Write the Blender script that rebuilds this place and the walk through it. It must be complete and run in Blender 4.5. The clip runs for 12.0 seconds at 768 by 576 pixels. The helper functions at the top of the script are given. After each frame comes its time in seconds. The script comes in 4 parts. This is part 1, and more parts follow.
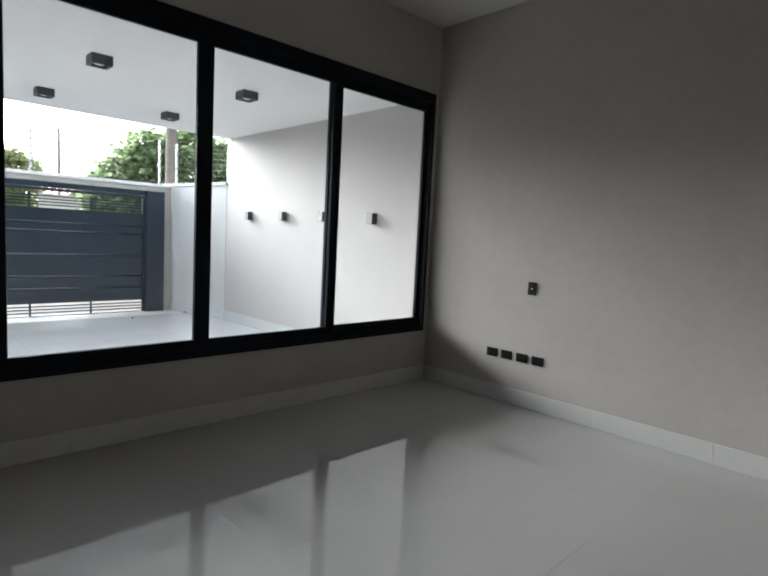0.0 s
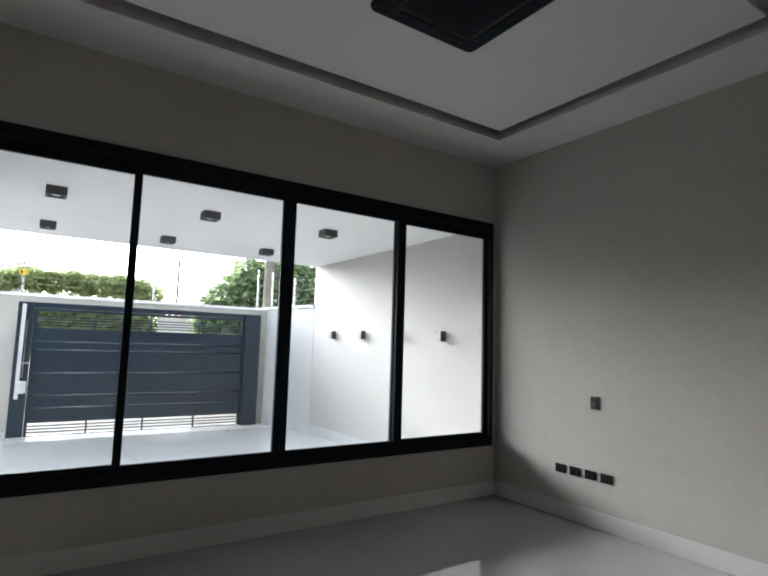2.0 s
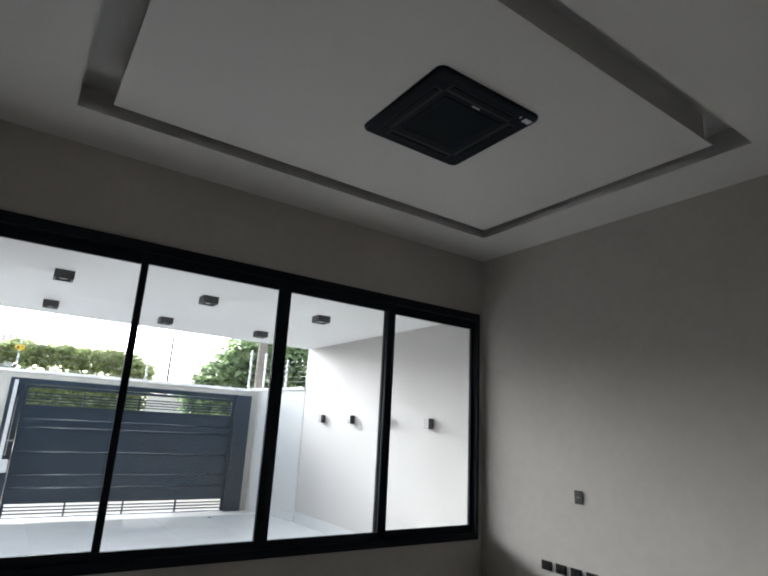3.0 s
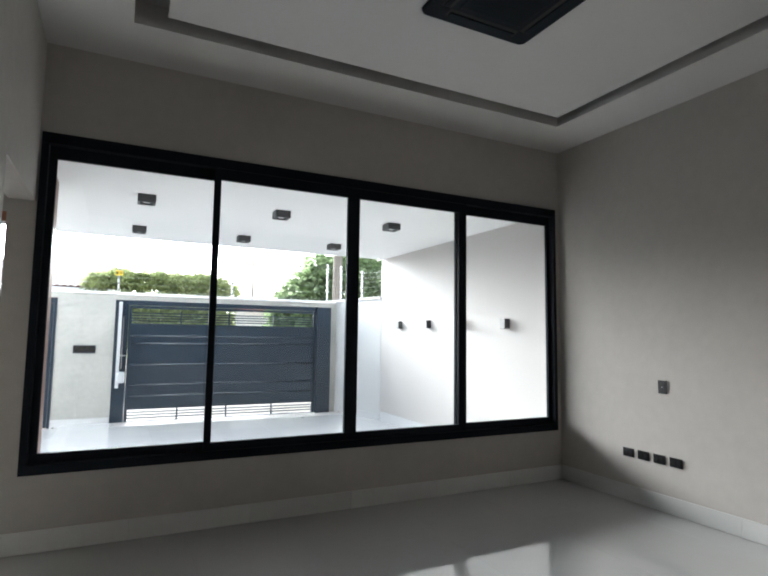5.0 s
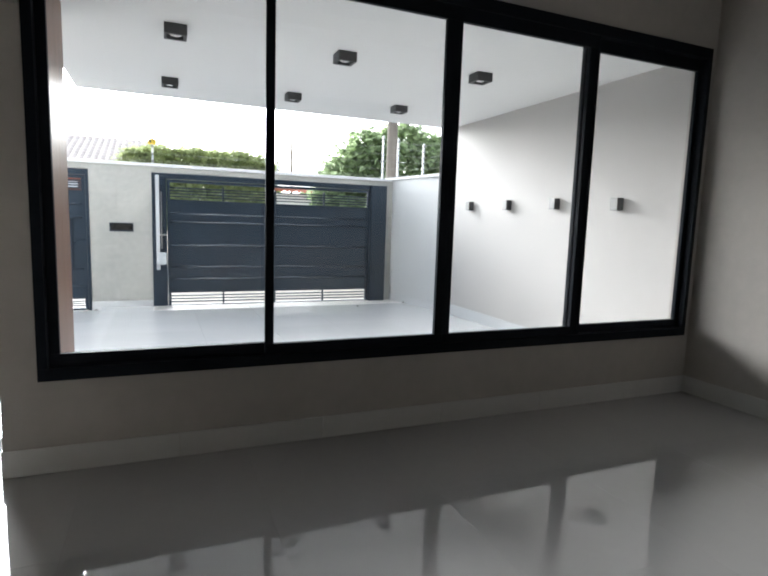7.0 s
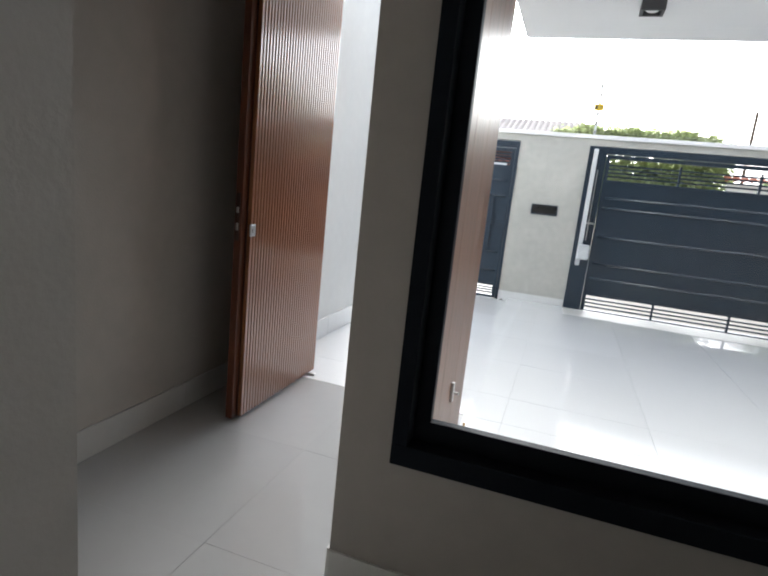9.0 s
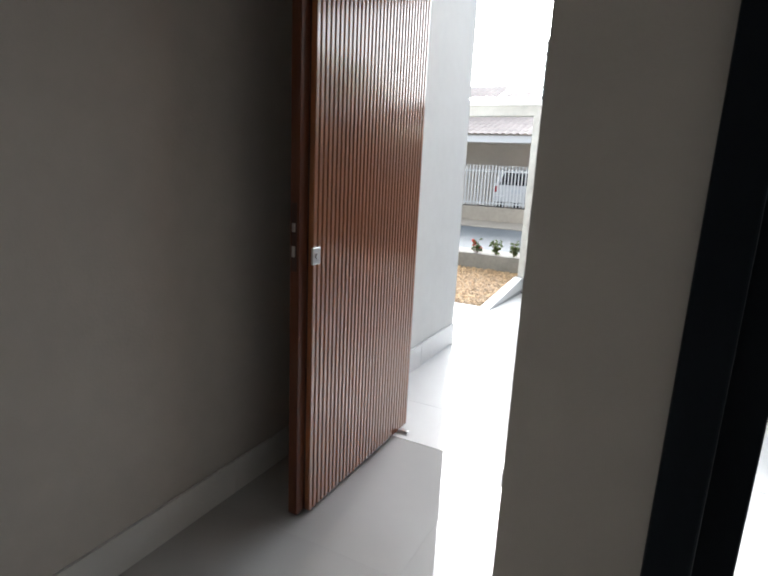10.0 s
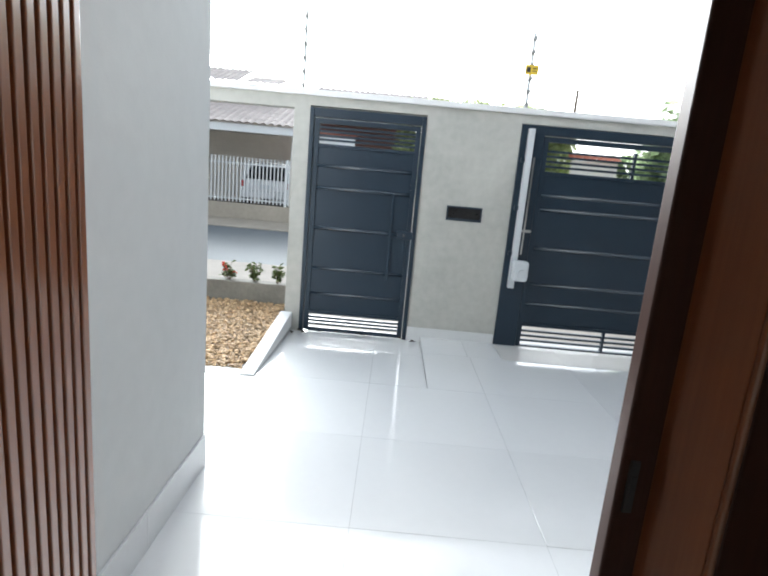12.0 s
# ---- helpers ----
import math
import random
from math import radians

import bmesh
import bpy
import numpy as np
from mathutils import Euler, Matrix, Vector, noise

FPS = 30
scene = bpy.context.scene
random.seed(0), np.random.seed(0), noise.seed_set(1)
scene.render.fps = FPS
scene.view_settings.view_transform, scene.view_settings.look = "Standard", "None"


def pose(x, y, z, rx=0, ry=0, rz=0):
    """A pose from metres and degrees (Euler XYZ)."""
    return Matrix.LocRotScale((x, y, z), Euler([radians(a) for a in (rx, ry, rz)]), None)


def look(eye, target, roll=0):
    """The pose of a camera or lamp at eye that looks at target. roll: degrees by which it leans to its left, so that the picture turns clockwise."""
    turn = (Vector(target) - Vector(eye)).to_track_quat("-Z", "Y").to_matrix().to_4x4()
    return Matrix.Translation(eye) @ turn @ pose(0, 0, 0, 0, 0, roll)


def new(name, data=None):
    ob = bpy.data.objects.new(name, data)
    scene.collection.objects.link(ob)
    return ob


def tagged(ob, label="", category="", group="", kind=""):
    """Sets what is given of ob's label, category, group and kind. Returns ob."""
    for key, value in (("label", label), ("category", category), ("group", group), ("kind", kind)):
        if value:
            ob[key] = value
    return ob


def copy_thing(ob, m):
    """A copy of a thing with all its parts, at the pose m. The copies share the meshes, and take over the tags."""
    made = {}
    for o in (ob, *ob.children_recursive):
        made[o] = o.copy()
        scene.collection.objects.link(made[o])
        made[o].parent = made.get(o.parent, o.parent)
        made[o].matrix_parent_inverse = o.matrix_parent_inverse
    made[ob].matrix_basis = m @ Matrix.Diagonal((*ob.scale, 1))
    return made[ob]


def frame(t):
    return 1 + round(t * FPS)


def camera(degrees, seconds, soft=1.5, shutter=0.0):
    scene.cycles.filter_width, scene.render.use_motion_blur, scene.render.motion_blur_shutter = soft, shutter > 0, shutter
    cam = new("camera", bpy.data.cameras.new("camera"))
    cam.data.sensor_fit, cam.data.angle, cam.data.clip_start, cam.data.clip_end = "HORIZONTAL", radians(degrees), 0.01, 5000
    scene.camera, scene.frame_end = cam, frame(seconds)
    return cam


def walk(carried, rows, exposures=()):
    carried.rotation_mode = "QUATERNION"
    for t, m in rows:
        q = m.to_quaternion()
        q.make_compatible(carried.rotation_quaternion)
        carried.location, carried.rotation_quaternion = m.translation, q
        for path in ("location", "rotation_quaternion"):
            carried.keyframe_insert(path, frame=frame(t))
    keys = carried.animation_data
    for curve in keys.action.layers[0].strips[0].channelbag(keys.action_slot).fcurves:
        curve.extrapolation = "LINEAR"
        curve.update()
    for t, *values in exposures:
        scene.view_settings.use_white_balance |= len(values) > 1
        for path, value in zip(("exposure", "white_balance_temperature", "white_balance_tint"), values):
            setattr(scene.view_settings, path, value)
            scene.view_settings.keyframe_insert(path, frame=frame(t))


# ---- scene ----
cam = camera(71.4, 12.0, soft=2.1)
EXPOSURES = [(0.0, 2.38, 5850, 8), (1.5, 2.55, 5830, 8), (2.7, 2.5, 5820, 8), (4.5, 2.85, 5820, 7), (5.5, 2.84, 5820, 7), (6.7, 2.52, 5900, 8), (8.5, 2.25, 5950, 9), (10.0, 2.28, 6000, 9), (10.5, 2.4, 5900, 8), (11.0, 2.28, 5900, 8), (11.5, 2.1, 5900, 8), (12.0, 1.8, 5850, 6)]
PATH = [
    (0, (-4.197, -3.689, 1.451), (-2.815, -2.255, 1.265), 2.9),
    (0.5, (-4.236, -3.82, 1.471), (-2.942, -2.297, 1.388), 3.7),
    (1, (-4.177, -3.985, 1.488), (-3.01, -2.361, 1.514), 3.5),
    (1.5, (-4.187, -4.091, 1.514), (-3.079, -2.429, 1.618), 2.2),
    (2, (-4.272, -4.183, 1.524), (-3.169, -2.528, 1.74), 1.7),
    (2.5, (-4.345, -4.295, 1.554), (-3.238, -2.681, 1.966), 2.6),
    (2.7, (-4.361, -4.34, 1.574), (-3.263, -2.738, 2.052), 2.9),
    (4.3, (-4.288, -4.582, 1.553), (-3.295, -2.929, 2.08), 1.8),
    (4.5, (-4.295, -4.547, 1.538), (-3.337, -2.846, 1.973), 1.5),
    (5, (-4.338, -4.396, 1.483), (-3.453, -2.612, 1.664), 0.8),
    (5.5, (-4.365, -4.165, 1.447), (-3.539, -2.344, 1.479), 0.7),
    (6, (-4.272, -3.857, 1.425), (-3.489, -2.017, 1.368), 2.1),
    (6.5, (-4.21, -3.581, 1.408), (-3.383, -1.766, 1.255), 2.7),
    (6.7, (-4.236, -3.447, 1.413), (-3.399, -1.641, 1.222), 2.1),
    (8.3, (-4.336, -2.126, 1.364), (-4.423, -0.172, 0.95), 3.4),
    (8.5, (-4.345, -1.933, 1.337), (-4.58, 0.01, 0.927), 4.0),
    (9, (-4.492, -1.458, 1.348), (-5.101, 0.407, 0.959), 6.0),
    (9.5, (-4.669, -1.045, 1.361), (-5.485, 0.731, 0.936), 4.6),
    (10, (-4.92, -0.637, 1.351), (-5.818, 1.095, 0.912), 2.7),
    (10.5, (-5.176, -0.318, 1.402), (-5.938, 1.493, 1.03), 2.4),
    (11, (-5.341, 0.086, 1.41), (-5.809, 2.01, 1.123), 0.5),
    (11.5, (-5.459, 0.462, 1.464), (-5.648, 2.423, 1.12), 3.5),
    (12, (-5.474, 0.874, 1.514), (-5.489, 2.829, 1.094), 5.1),
]
walk(cam, [(t, look(eye, target, roll)) for t, eye, target, roll in PATH], EXPOSURES)

# ---- light ----
world = bpy.data.worlds.new("sky")
scene.world = world
world.use_nodes = True
wn = world.node_tree
sky = wn.nodes.new("ShaderNodeTexSky")
sky.sky_type = "NISHITA"
sky.sun_disc = False
sky.sun_elevation = radians(20)
sky.sun_rotation = radians(-14)
sky.dust_density = 6.0
haze = wn.nodes.new("ShaderNodeHueSaturation")
haze.inputs["Saturation"].default_value = 0.25
wn.links.new(sky.outputs[0], haze.inputs["Color"])
wn.links.new(haze.outputs[0], wn.nodes["Background"].inputs[0])
wn.nodes["Background"].inputs[1].default_value = 0.15

sun = new("sun", bpy.data.lights.new("sun", "SUN"))
sun.data.energy = 0.28
sun.data.angle = radians(40)
sun.data.color = (1.0, 0.97, 0.93)
sun.matrix_world = look((-3 - 30 * 0.242, 3 + 30 * 0.970, 10.9), (-3, 3, 0))


# ---- materials ----
def mat(name, base, rough=0.6, metal=0.0, vary=0.08, fine=60.0, coarse=2.5, bump=0.0, bump_scale=120.0,
        island=0.0, tint=None, spec=0.5, coat=0.0, coat_ior=1.5, lets=0.0, stretch=None, rough_vary=0.0):
    """Painted or natural surface: colour that varies at two scales, with a fine relief."""
    m = bpy.data.materials.new(name)
    m.use_nodes = True
    nt = m.node_tree
    p = nt.nodes["Principled BSDF"]
    tc = nt.nodes.new("ShaderNodeTexCoord")
    vec = tc.outputs["Object"]
    if stretch:
        mp = nt.nodes.new("ShaderNodeMapping")
        mp.inputs["Scale"].default_value = stretch
        nt.links.new(vec, mp.inputs["Vector"])
        vec = mp.outputs["Vector"]

    def noise_at(scale, detail):
        n = nt.nodes.new("ShaderNodeTexNoise")
        n.inputs["Scale"].default_value = scale
        n.inputs["Detail"].default_value = detail
        nt.links.new(vec, n.inputs["Vector"])
        return n

    n1, n2 = noise_at(coarse, 5.0), noise_at(fine, 4.0)
    low = tuple(c * (1 - vary * 2) for c in base)
    high = tuple(min(1.0, c * (1 + vary * 2)) for c in (tint or base))
    mix1 = nt.nodes.new("ShaderNodeMix")
    mix1.data_type = "RGBA"
    mix1.inputs["A"].default_value, mix1.inputs["B"].default_value = (*low, 1), (*high, 1)
    add = nt.nodes.new("ShaderNodeMath")
    add.operation = "MULTIPLY_ADD"
    add.inputs[1].default_value = 0.35
    nt.links.new(n2.outputs["Fac"], add.inputs[0])
    half = nt.nodes.new("ShaderNodeMath")
    half.operation = "MULTIPLY"
    half.inputs[1].default_value = 0.65
    nt.links.new(n1.outputs["Fac"], half.inputs[0])
    nt.links.new(half.outputs[0], add.inputs[2])
    nt.links.new(add.outputs[0], mix1.inputs["Factor"])
    col = mix1.outputs["Result"]
    if island:
        hs = nt.nodes.new("ShaderNodeHueSaturation")
        src = nt.nodes.new("ShaderNodeObjectInfo" if island < 0 else "ShaderNodeNewGeometry")
        rnd = src.outputs["Random"] if island < 0 else src.outputs["Random Per Island"]
        rg = nt.nodes.new("ShaderNodeMapRange")
        rg.inputs["To Min"].default_value, rg.inputs["To Max"].default_value = 1 - abs(island), 1 + abs(island)
        nt.links.new(rnd, rg.inputs["Value"])
        nt.links.new(rg.outputs[0], hs.inputs["Value"])
        nt.links.new(col, hs.inputs["Color"])
        col = hs.outputs["Color"]
    nt.links.new(col, p.inputs["Base Color"])
    p.inputs["Metallic"].default_value = metal
    p.inputs["Specular IOR Level"].default_value = spec
    p.inputs["Coat Weight"].default_value = coat
    p.inputs["Coat Roughness"].default_value = 0.13
    p.inputs["Coat IOR"].default_value = coat_ior
    if lets:
        thin, both = nt.nodes.new("ShaderNodeBsdfTranslucent"), nt.nodes.new("ShaderNodeMixShader")
        both.inputs[0].default_value = lets
        nt.links.new(col, thin.inputs[0])
        nt.links.new(p.outputs[0], both.inputs[1])
        nt.links.new(thin.outputs[0], both.inputs[2])
        nt.links.new(both.outputs[0], nt.nodes["Material Output"].inputs[0])
    if rough_vary:
        rr = nt.nodes.new("ShaderNodeMapRange")
        rr.inputs["To Min"].default_value, rr.inputs["To Max"].default_value = rough - rough_vary, rough + rough_vary
        nt.links.new(n1.outputs["Fac"], rr.inputs["Value"])
        nt.links.new(rr.outputs[0], p.inputs["Roughness"])
    else:
        p.inputs["Roughness"].default_value = rough
    if bump:
        n3 = noise_at(bump_scale, 3.0)
        b = nt.nodes.new("ShaderNodeBump")
        b.inputs["Strength"].default_value = bump
        b.inputs["Distance"].default_value = 0.01
        nt.links.new(n3.outputs["Fac"], b.inputs["Height"])
        nt.links.new(b.outputs[0], p.inputs["Normal"])
    return m


def glass(name):
    """Thin clear pane: light goes straight through, the viewing angle drives the gloss."""
    m = bpy.data.materials.new(name)
    m.use_nodes = True
    nt = m.node_tree
    nt.nodes.remove(nt.nodes["Principled BSDF"])
    clear, shine, mix, edge, power, gloss = (nt.nodes.new("ShaderNode" + k) for k in ("BsdfTransparent", "BsdfGlossy", "MixShader", "LayerWeight", "Math", "Math"))
    clear.inputs[0].default_value = (0.985, 0.99, 0.99, 1)
    shine.inputs["Roughness"].default_value = 0.01
    edge.inputs["Blend"].default_value = 0.5
    power.operation, gloss.operation = "POWER", "MULTIPLY_ADD"
    power.inputs[1].default_value = 5.0
    gloss.inputs[1].default_value, gloss.inputs[2].default_value = 0.9, 0.035
    nt.links.new(edge.outputs["Facing"], power.inputs[0])
    nt.links.new(power.outputs[0], gloss.inputs[0])
    nt.links.new(gloss.outputs[0], mix.inputs[0])
    nt.links.new(clear.outputs[0], mix.inputs[1])
    nt.links.new(shine.outputs[0], mix.inputs[2])
    nt.links.new(mix.outputs[0], nt.nodes["Material Output"].inputs[0])
    return m


PAINT = mat("greige wall paint", (0.43, 0.405, 0.37), 0.75, vary=0.11, coarse=1.1, fine=11, bump=0.08, bump_scale=90)
PLASTER = mat("pale exterior paint", (0.63, 0.64, 0.63), 0.8, vary=0.07, coarse=0.8, fine=12, bump=0.06, bump_scale=50)
# Carport wall colour is warmer, and lowered for the weaker light under the slab.
CARPORT = mat("carport wall paint darkened under the slab", (0.53, 0.515, 0.495), 0.8, vary=0.08, coarse=0.9, fine=12, bump=0.06, bump_scale=50)
CEMENT = mat("burnt cement paint", (0.46, 0.458, 0.425), 0.7, vary=0.22, coarse=1.5, fine=14, bump=0.08, bump_scale=60)
WHITE = mat("white ceiling paint", (0.82, 0.82, 0.81), 0.8, vary=0.02, coarse=1.0, fine=40, bump=0.05, bump_scale=90)
# Lowered from near white: dims the ceiling and the light it bounces.
CEIL = mat("dimmed room ceiling paint", (0.58, 0.565, 0.545), 0.8, vary=0.03, coarse=0.9, fine=40, bump=0.06, bump_scale=90)
# Same porcelain as outside, darkened to hold down the light bouncing indoors.
TILE = mat("polished porcelain tile darkened indoors", (0.41, 0.407, 0.398), 0.022, vary=0.03, coarse=1.6, fine=14, bump=0.010, bump_scale=3.0, island=-0.015, rough_vary=0.008, spec=0.95)
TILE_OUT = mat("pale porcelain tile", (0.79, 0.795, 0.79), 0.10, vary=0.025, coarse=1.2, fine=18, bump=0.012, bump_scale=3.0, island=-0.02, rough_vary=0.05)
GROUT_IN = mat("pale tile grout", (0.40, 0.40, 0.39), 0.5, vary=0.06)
GROUT = mat("grey grout", (0.50, 0.50, 0.49), 0.9, vary=0.1)
SKIRT_OUT = mat("pale outdoor skirting", (0.70, 0.71, 0.71), 0.25, vary=0.04, coarse=3, fine=20, island=-0.02)
# Indoor strips are the same porcelain, dimmed to sit in the wall's shade.
SKIRT = mat("porcelain skirting dimmed indoors", (0.58, 0.58, 0.56), 0.3, vary=0.04, coarse=3, fine=20, island=-0.02)
BLACK = mat("black anodised aluminium", (0.013, 0.016, 0.021), 0.5, 0.0, vary=0.1, coarse=5, fine=80, spec=0.04)
GATE = mat("graphite gate enamel", (0.020, 0.034, 0.052), 0.34, vary=0.1, coarse=1.4, fine=6, spec=0.32)
# Same enamel as the gate, lightened and glossier to bring out the ridge highlights.
FOLD = mat("graphite fold lifted for highlight", (0.030, 0.044, 0.062), 0.2, vary=0.1, coarse=1.4, fine=6, spec=0.9)
WOOD = mat("varnished reddish wood", (0.30, 0.108, 0.038), 0.3, vary=0.22, coarse=3.0, fine=24, stretch=(9, 9, 0.35), bump=0.02, bump_scale=14, island=0.12, coat=1.0, spec=0.4, coat_ior=1.95)
# Frame wood darkened for the faces turned away from the door's light.
WOOD_EDGE = mat("darkened wood edge", (0.060, 0.019, 0.010), 0.45, vary=0.25, coarse=3.0, fine=24, stretch=(9, 9, 0.5), spec=0.3)
# Door edge wood, darker than the slats to imitate its dim, inward-facing side.
WOOD_CORE = mat("darkened red door core", (0.095, 0.028, 0.012), 0.35, vary=0.25, coarse=3.0, fine=24, stretch=(9, 9, 0.5), spec=0.4)
# Board behind the slats is near black, painting the grooves' shade into it.
WOOD_DARK = mat("darkened groove board", (0.035, 0.012, 0.008), 0.4, vary=0.2, coarse=3.0, fine=24, stretch=(9, 9, 0.5))
CLAD = mat("wood grain cladding", (0.20, 0.105, 0.070), 0.36, vary=0.42, coarse=2.6, fine=16, stretch=(14, 14, 0.4), bump=0.06, bump_scale=12, spec=0.2)
STEEL = mat("brushed steel", (0.55, 0.55, 0.54), 0.3, 1.0, vary=0.05)
BRASS = mat("dull brass", (0.55, 0.36, 0.13), 0.35, 1.0, vary=0.08)
PLATE = mat("black switch plastic", (0.014, 0.014, 0.015), 0.22, vary=0.1)
MODULE = mat("grey switch rocker", (0.42, 0.42, 0.41), 0.35, vary=0.05)
LAMP = mat("dark grey lamp housing", (0.055, 0.055, 0.058), 0.5, vary=0.1)
LENS = mat("frosted lamp lens", (0.82, 0.82, 0.80), 0.3, vary=0.03)
PVC = mat("light grey enamel", (0.62, 0.645, 0.665), 0.4, vary=0.05)
GLASS = glass("clear window glass")
ASPHALT = mat("wet worn asphalt", (0.115, 0.13, 0.138), 0.62, vary=0.2, coarse=0.6, fine=25, bump=0.25, bump_scale=60, rough_vary=0.1, spec=0.3)
CONCRETE = mat("rough concrete", (0.27, 0.245, 0.21), 0.9, vary=0.18, coarse=2.0, fine=25, bump=0.4, bump_scale=30)
POLE = mat("stained concrete pole", (0.20, 0.175, 0.145), 0.9, vary=0.2, coarse=3.0, fine=25, bump=0.3, bump_scale=30)
SOIL = mat("bare ground", (0.20, 0.16, 0.11), 0.95, vary=0.2, coarse=0.4, fine=8, bump=0.4, bump_scale=6)
PEBBLE = mat("tan river pebble", (0.42, 0.26, 0.12), 0.65, vary=0.2, coarse=9, fine=60, island=0.4, tint=(0.50, 0.36, 0.21))
# Tree and hedge greens are lifted to carry the bright haze over them.
LEAF = mat("broad green leaf lifted by haze", (0.29, 0.37, 0.19), 0.40, vary=0.2, coarse=1.2, fine=12, island=0.4, tint=(0.34, 0.42, 0.23), lets=0.7)
LEAF_PALE = mat("yellowish hedge leaf lifted by haze", (0.38, 0.45, 0.19), 0.45, vary=0.2, coarse=0.8, fine=10, island=0.35, tint=(0.48, 0.52, 0.27), lets=0.7)
LEAF_LOW = mat("dull green plant leaf", (0.06, 0.11, 0.03), 0.5, vary=0.25, coarse=6, fine=30, island=0.4, tint=(0.10, 0.12, 0.04), lets=0.35)
GALV = mat("dull galvanised steel", (0.30, 0.30, 0.29), 0.5, 0.2, vary=0.1)
BARK = mat("grey bark", (0.16, 0.12, 0.09), 0.9, vary=0.25, coarse=6, fine=40, bump=0.6, bump_scale=30)
DRY = mat("withered leaf", (0.055, 0.040, 0.028), 0.8, vary=0.3, coarse=12, fine=60)
FLOWER = mat("red petals", (0.55, 0.06, 0.03), 0.5, vary=0.2, island=0.2)
ROOF = mat("weathered pinkish roof tile", (0.46, 0.40, 0.365), 0.85, vary=0.2, coarse=1.5, fine=18, bump=0.2, bump_scale=20)
ROOF_RED = mat("red clay roof tile", (0.42, 0.13, 0.07), 0.8, vary=0.2, coarse=1.5, fine=18)
HOUSE = mat("cream house paint", (0.80, 0.76, 0.69), 0.85, vary=0.08, coarse=0.7, fine=9)
PAVE_FAR = mat("worn tan pavement", (0.40, 0.35, 0.28), 0.8, vary=0.2, coarse=0.9, fine=9, bump=0.2, bump_scale=12)
PLANTER = mat("mossy dark concrete", (0.20, 0.19, 0.165), 0.9, vary=0.3, coarse=5, fine=25, bump=0.4, bump_scale=30)
BROWN = mat("brown painted wall", (0.17, 0.08, 0.06), 0.8, vary=0.12, coarse=0.8, fine=9)
WHITE_METAL = mat("white enamelled steel", (0.78, 0.78, 0.76), 0.4, vary=0.05)
CAR = mat("white car paint", (0.75, 0.75, 0.75), 0.2, vary=0.02, coat=0.5)
CAR_GLASS = mat("dark car glass", (0.02, 0.025, 0.03), 0.08, vary=0.05)
RUBBER = mat("black rubber", (0.02, 0.02, 0.02), 0.8, vary=0.1)
TAIL = mat("red tail lamp", (0.4, 0.02, 0.02), 0.25, vary=0.05)
SIGN = mat("yellow warning sign", (0.70, 0.48, 0.03), 0.5, vary=0.06)
SIGN_INK = mat("black sign ink", (0.02, 0.02, 0.02), 0.6, vary=0.05)
BEIGE = mat("beige porcelain strip", (0.74, 0.72, 0.69), 0.35, vary=0.06, coarse=3, fine=20, island=-0.03)


# ---- building blocks ----
def bx(bm, x0, x1, y0, y1, z0, z1, bevel=0.0):
    """A box in bm, with edges rounded by bevel."""
    v = [bm.verts.new(c) for c in ((x0, y0, z0), (x1, y0, z0), (x1, y1, z0), (x0, y1, z0),
                                   (x0, y0, z1), (x1, y0, z1), (x1, y1, z1), (x0, y1, z1))]
    fs = [bm.faces.new([v[i] for i in q]) for q in
          ((3, 2, 1, 0), (4, 5, 6, 7), (0, 1, 5, 4), (1, 2, 6, 5), (2, 3, 7, 6), (3, 0, 4, 7))]
    if bevel:
        es = list({e for f in fs for e in f.edges})
        bmesh.ops.bevel(bm, geom=es, offset=bevel, segments=2, profile=0.5, affect="EDGES")
    return bm


def boxes(*dims, bevel=0.0):
    bm = bmesh.new()
    for d in dims:
        bx(bm, *d, bevel=bevel)
    return bm


def rod(bm, a, b, r, seg=10, r2=None):
    """A round bar from a to b."""
    a, b = Vector(a), Vector(b)
    m = Matrix.Translation((a + b) / 2) @ (b - a).to_track_quat("Z", "Y").to_matrix().to_4x4()
    bmesh.ops.create_cone(bm, cap_ends=True, segments=seg, radius1=r, radius2=r if r2 is None else r2, depth=(b - a).length, matrix=m)
    return bm


def mesh_of(name, bm, material):
    me = bpy.data.meshes.new(name)
    bm.to_mesh(me)
    bm.free()
    me.materials.append(material)
    return me


def part(name, bm, material, parent, label=""):
    """One mesh object from bm, under parent."""
    ob = new(name, mesh_of(name, bm, material))
    ob.parent = parent
    return tagged(ob, label)


def whole(name, bm, material, label="", category="", kind="", group=""):
    """One mesh object from bm, top level."""
    return tagged(new(name, mesh_of(name, bm, material)), label, category, group, kind)


def thing(name, at, label, category, kind="", group=""):
    """An empty at the thing's base, that carries its parts."""
    ob = new(name)
    ob.empty_display_size = 0.1
    ob.location = at
    return tagged(ob, label, category, group, kind)


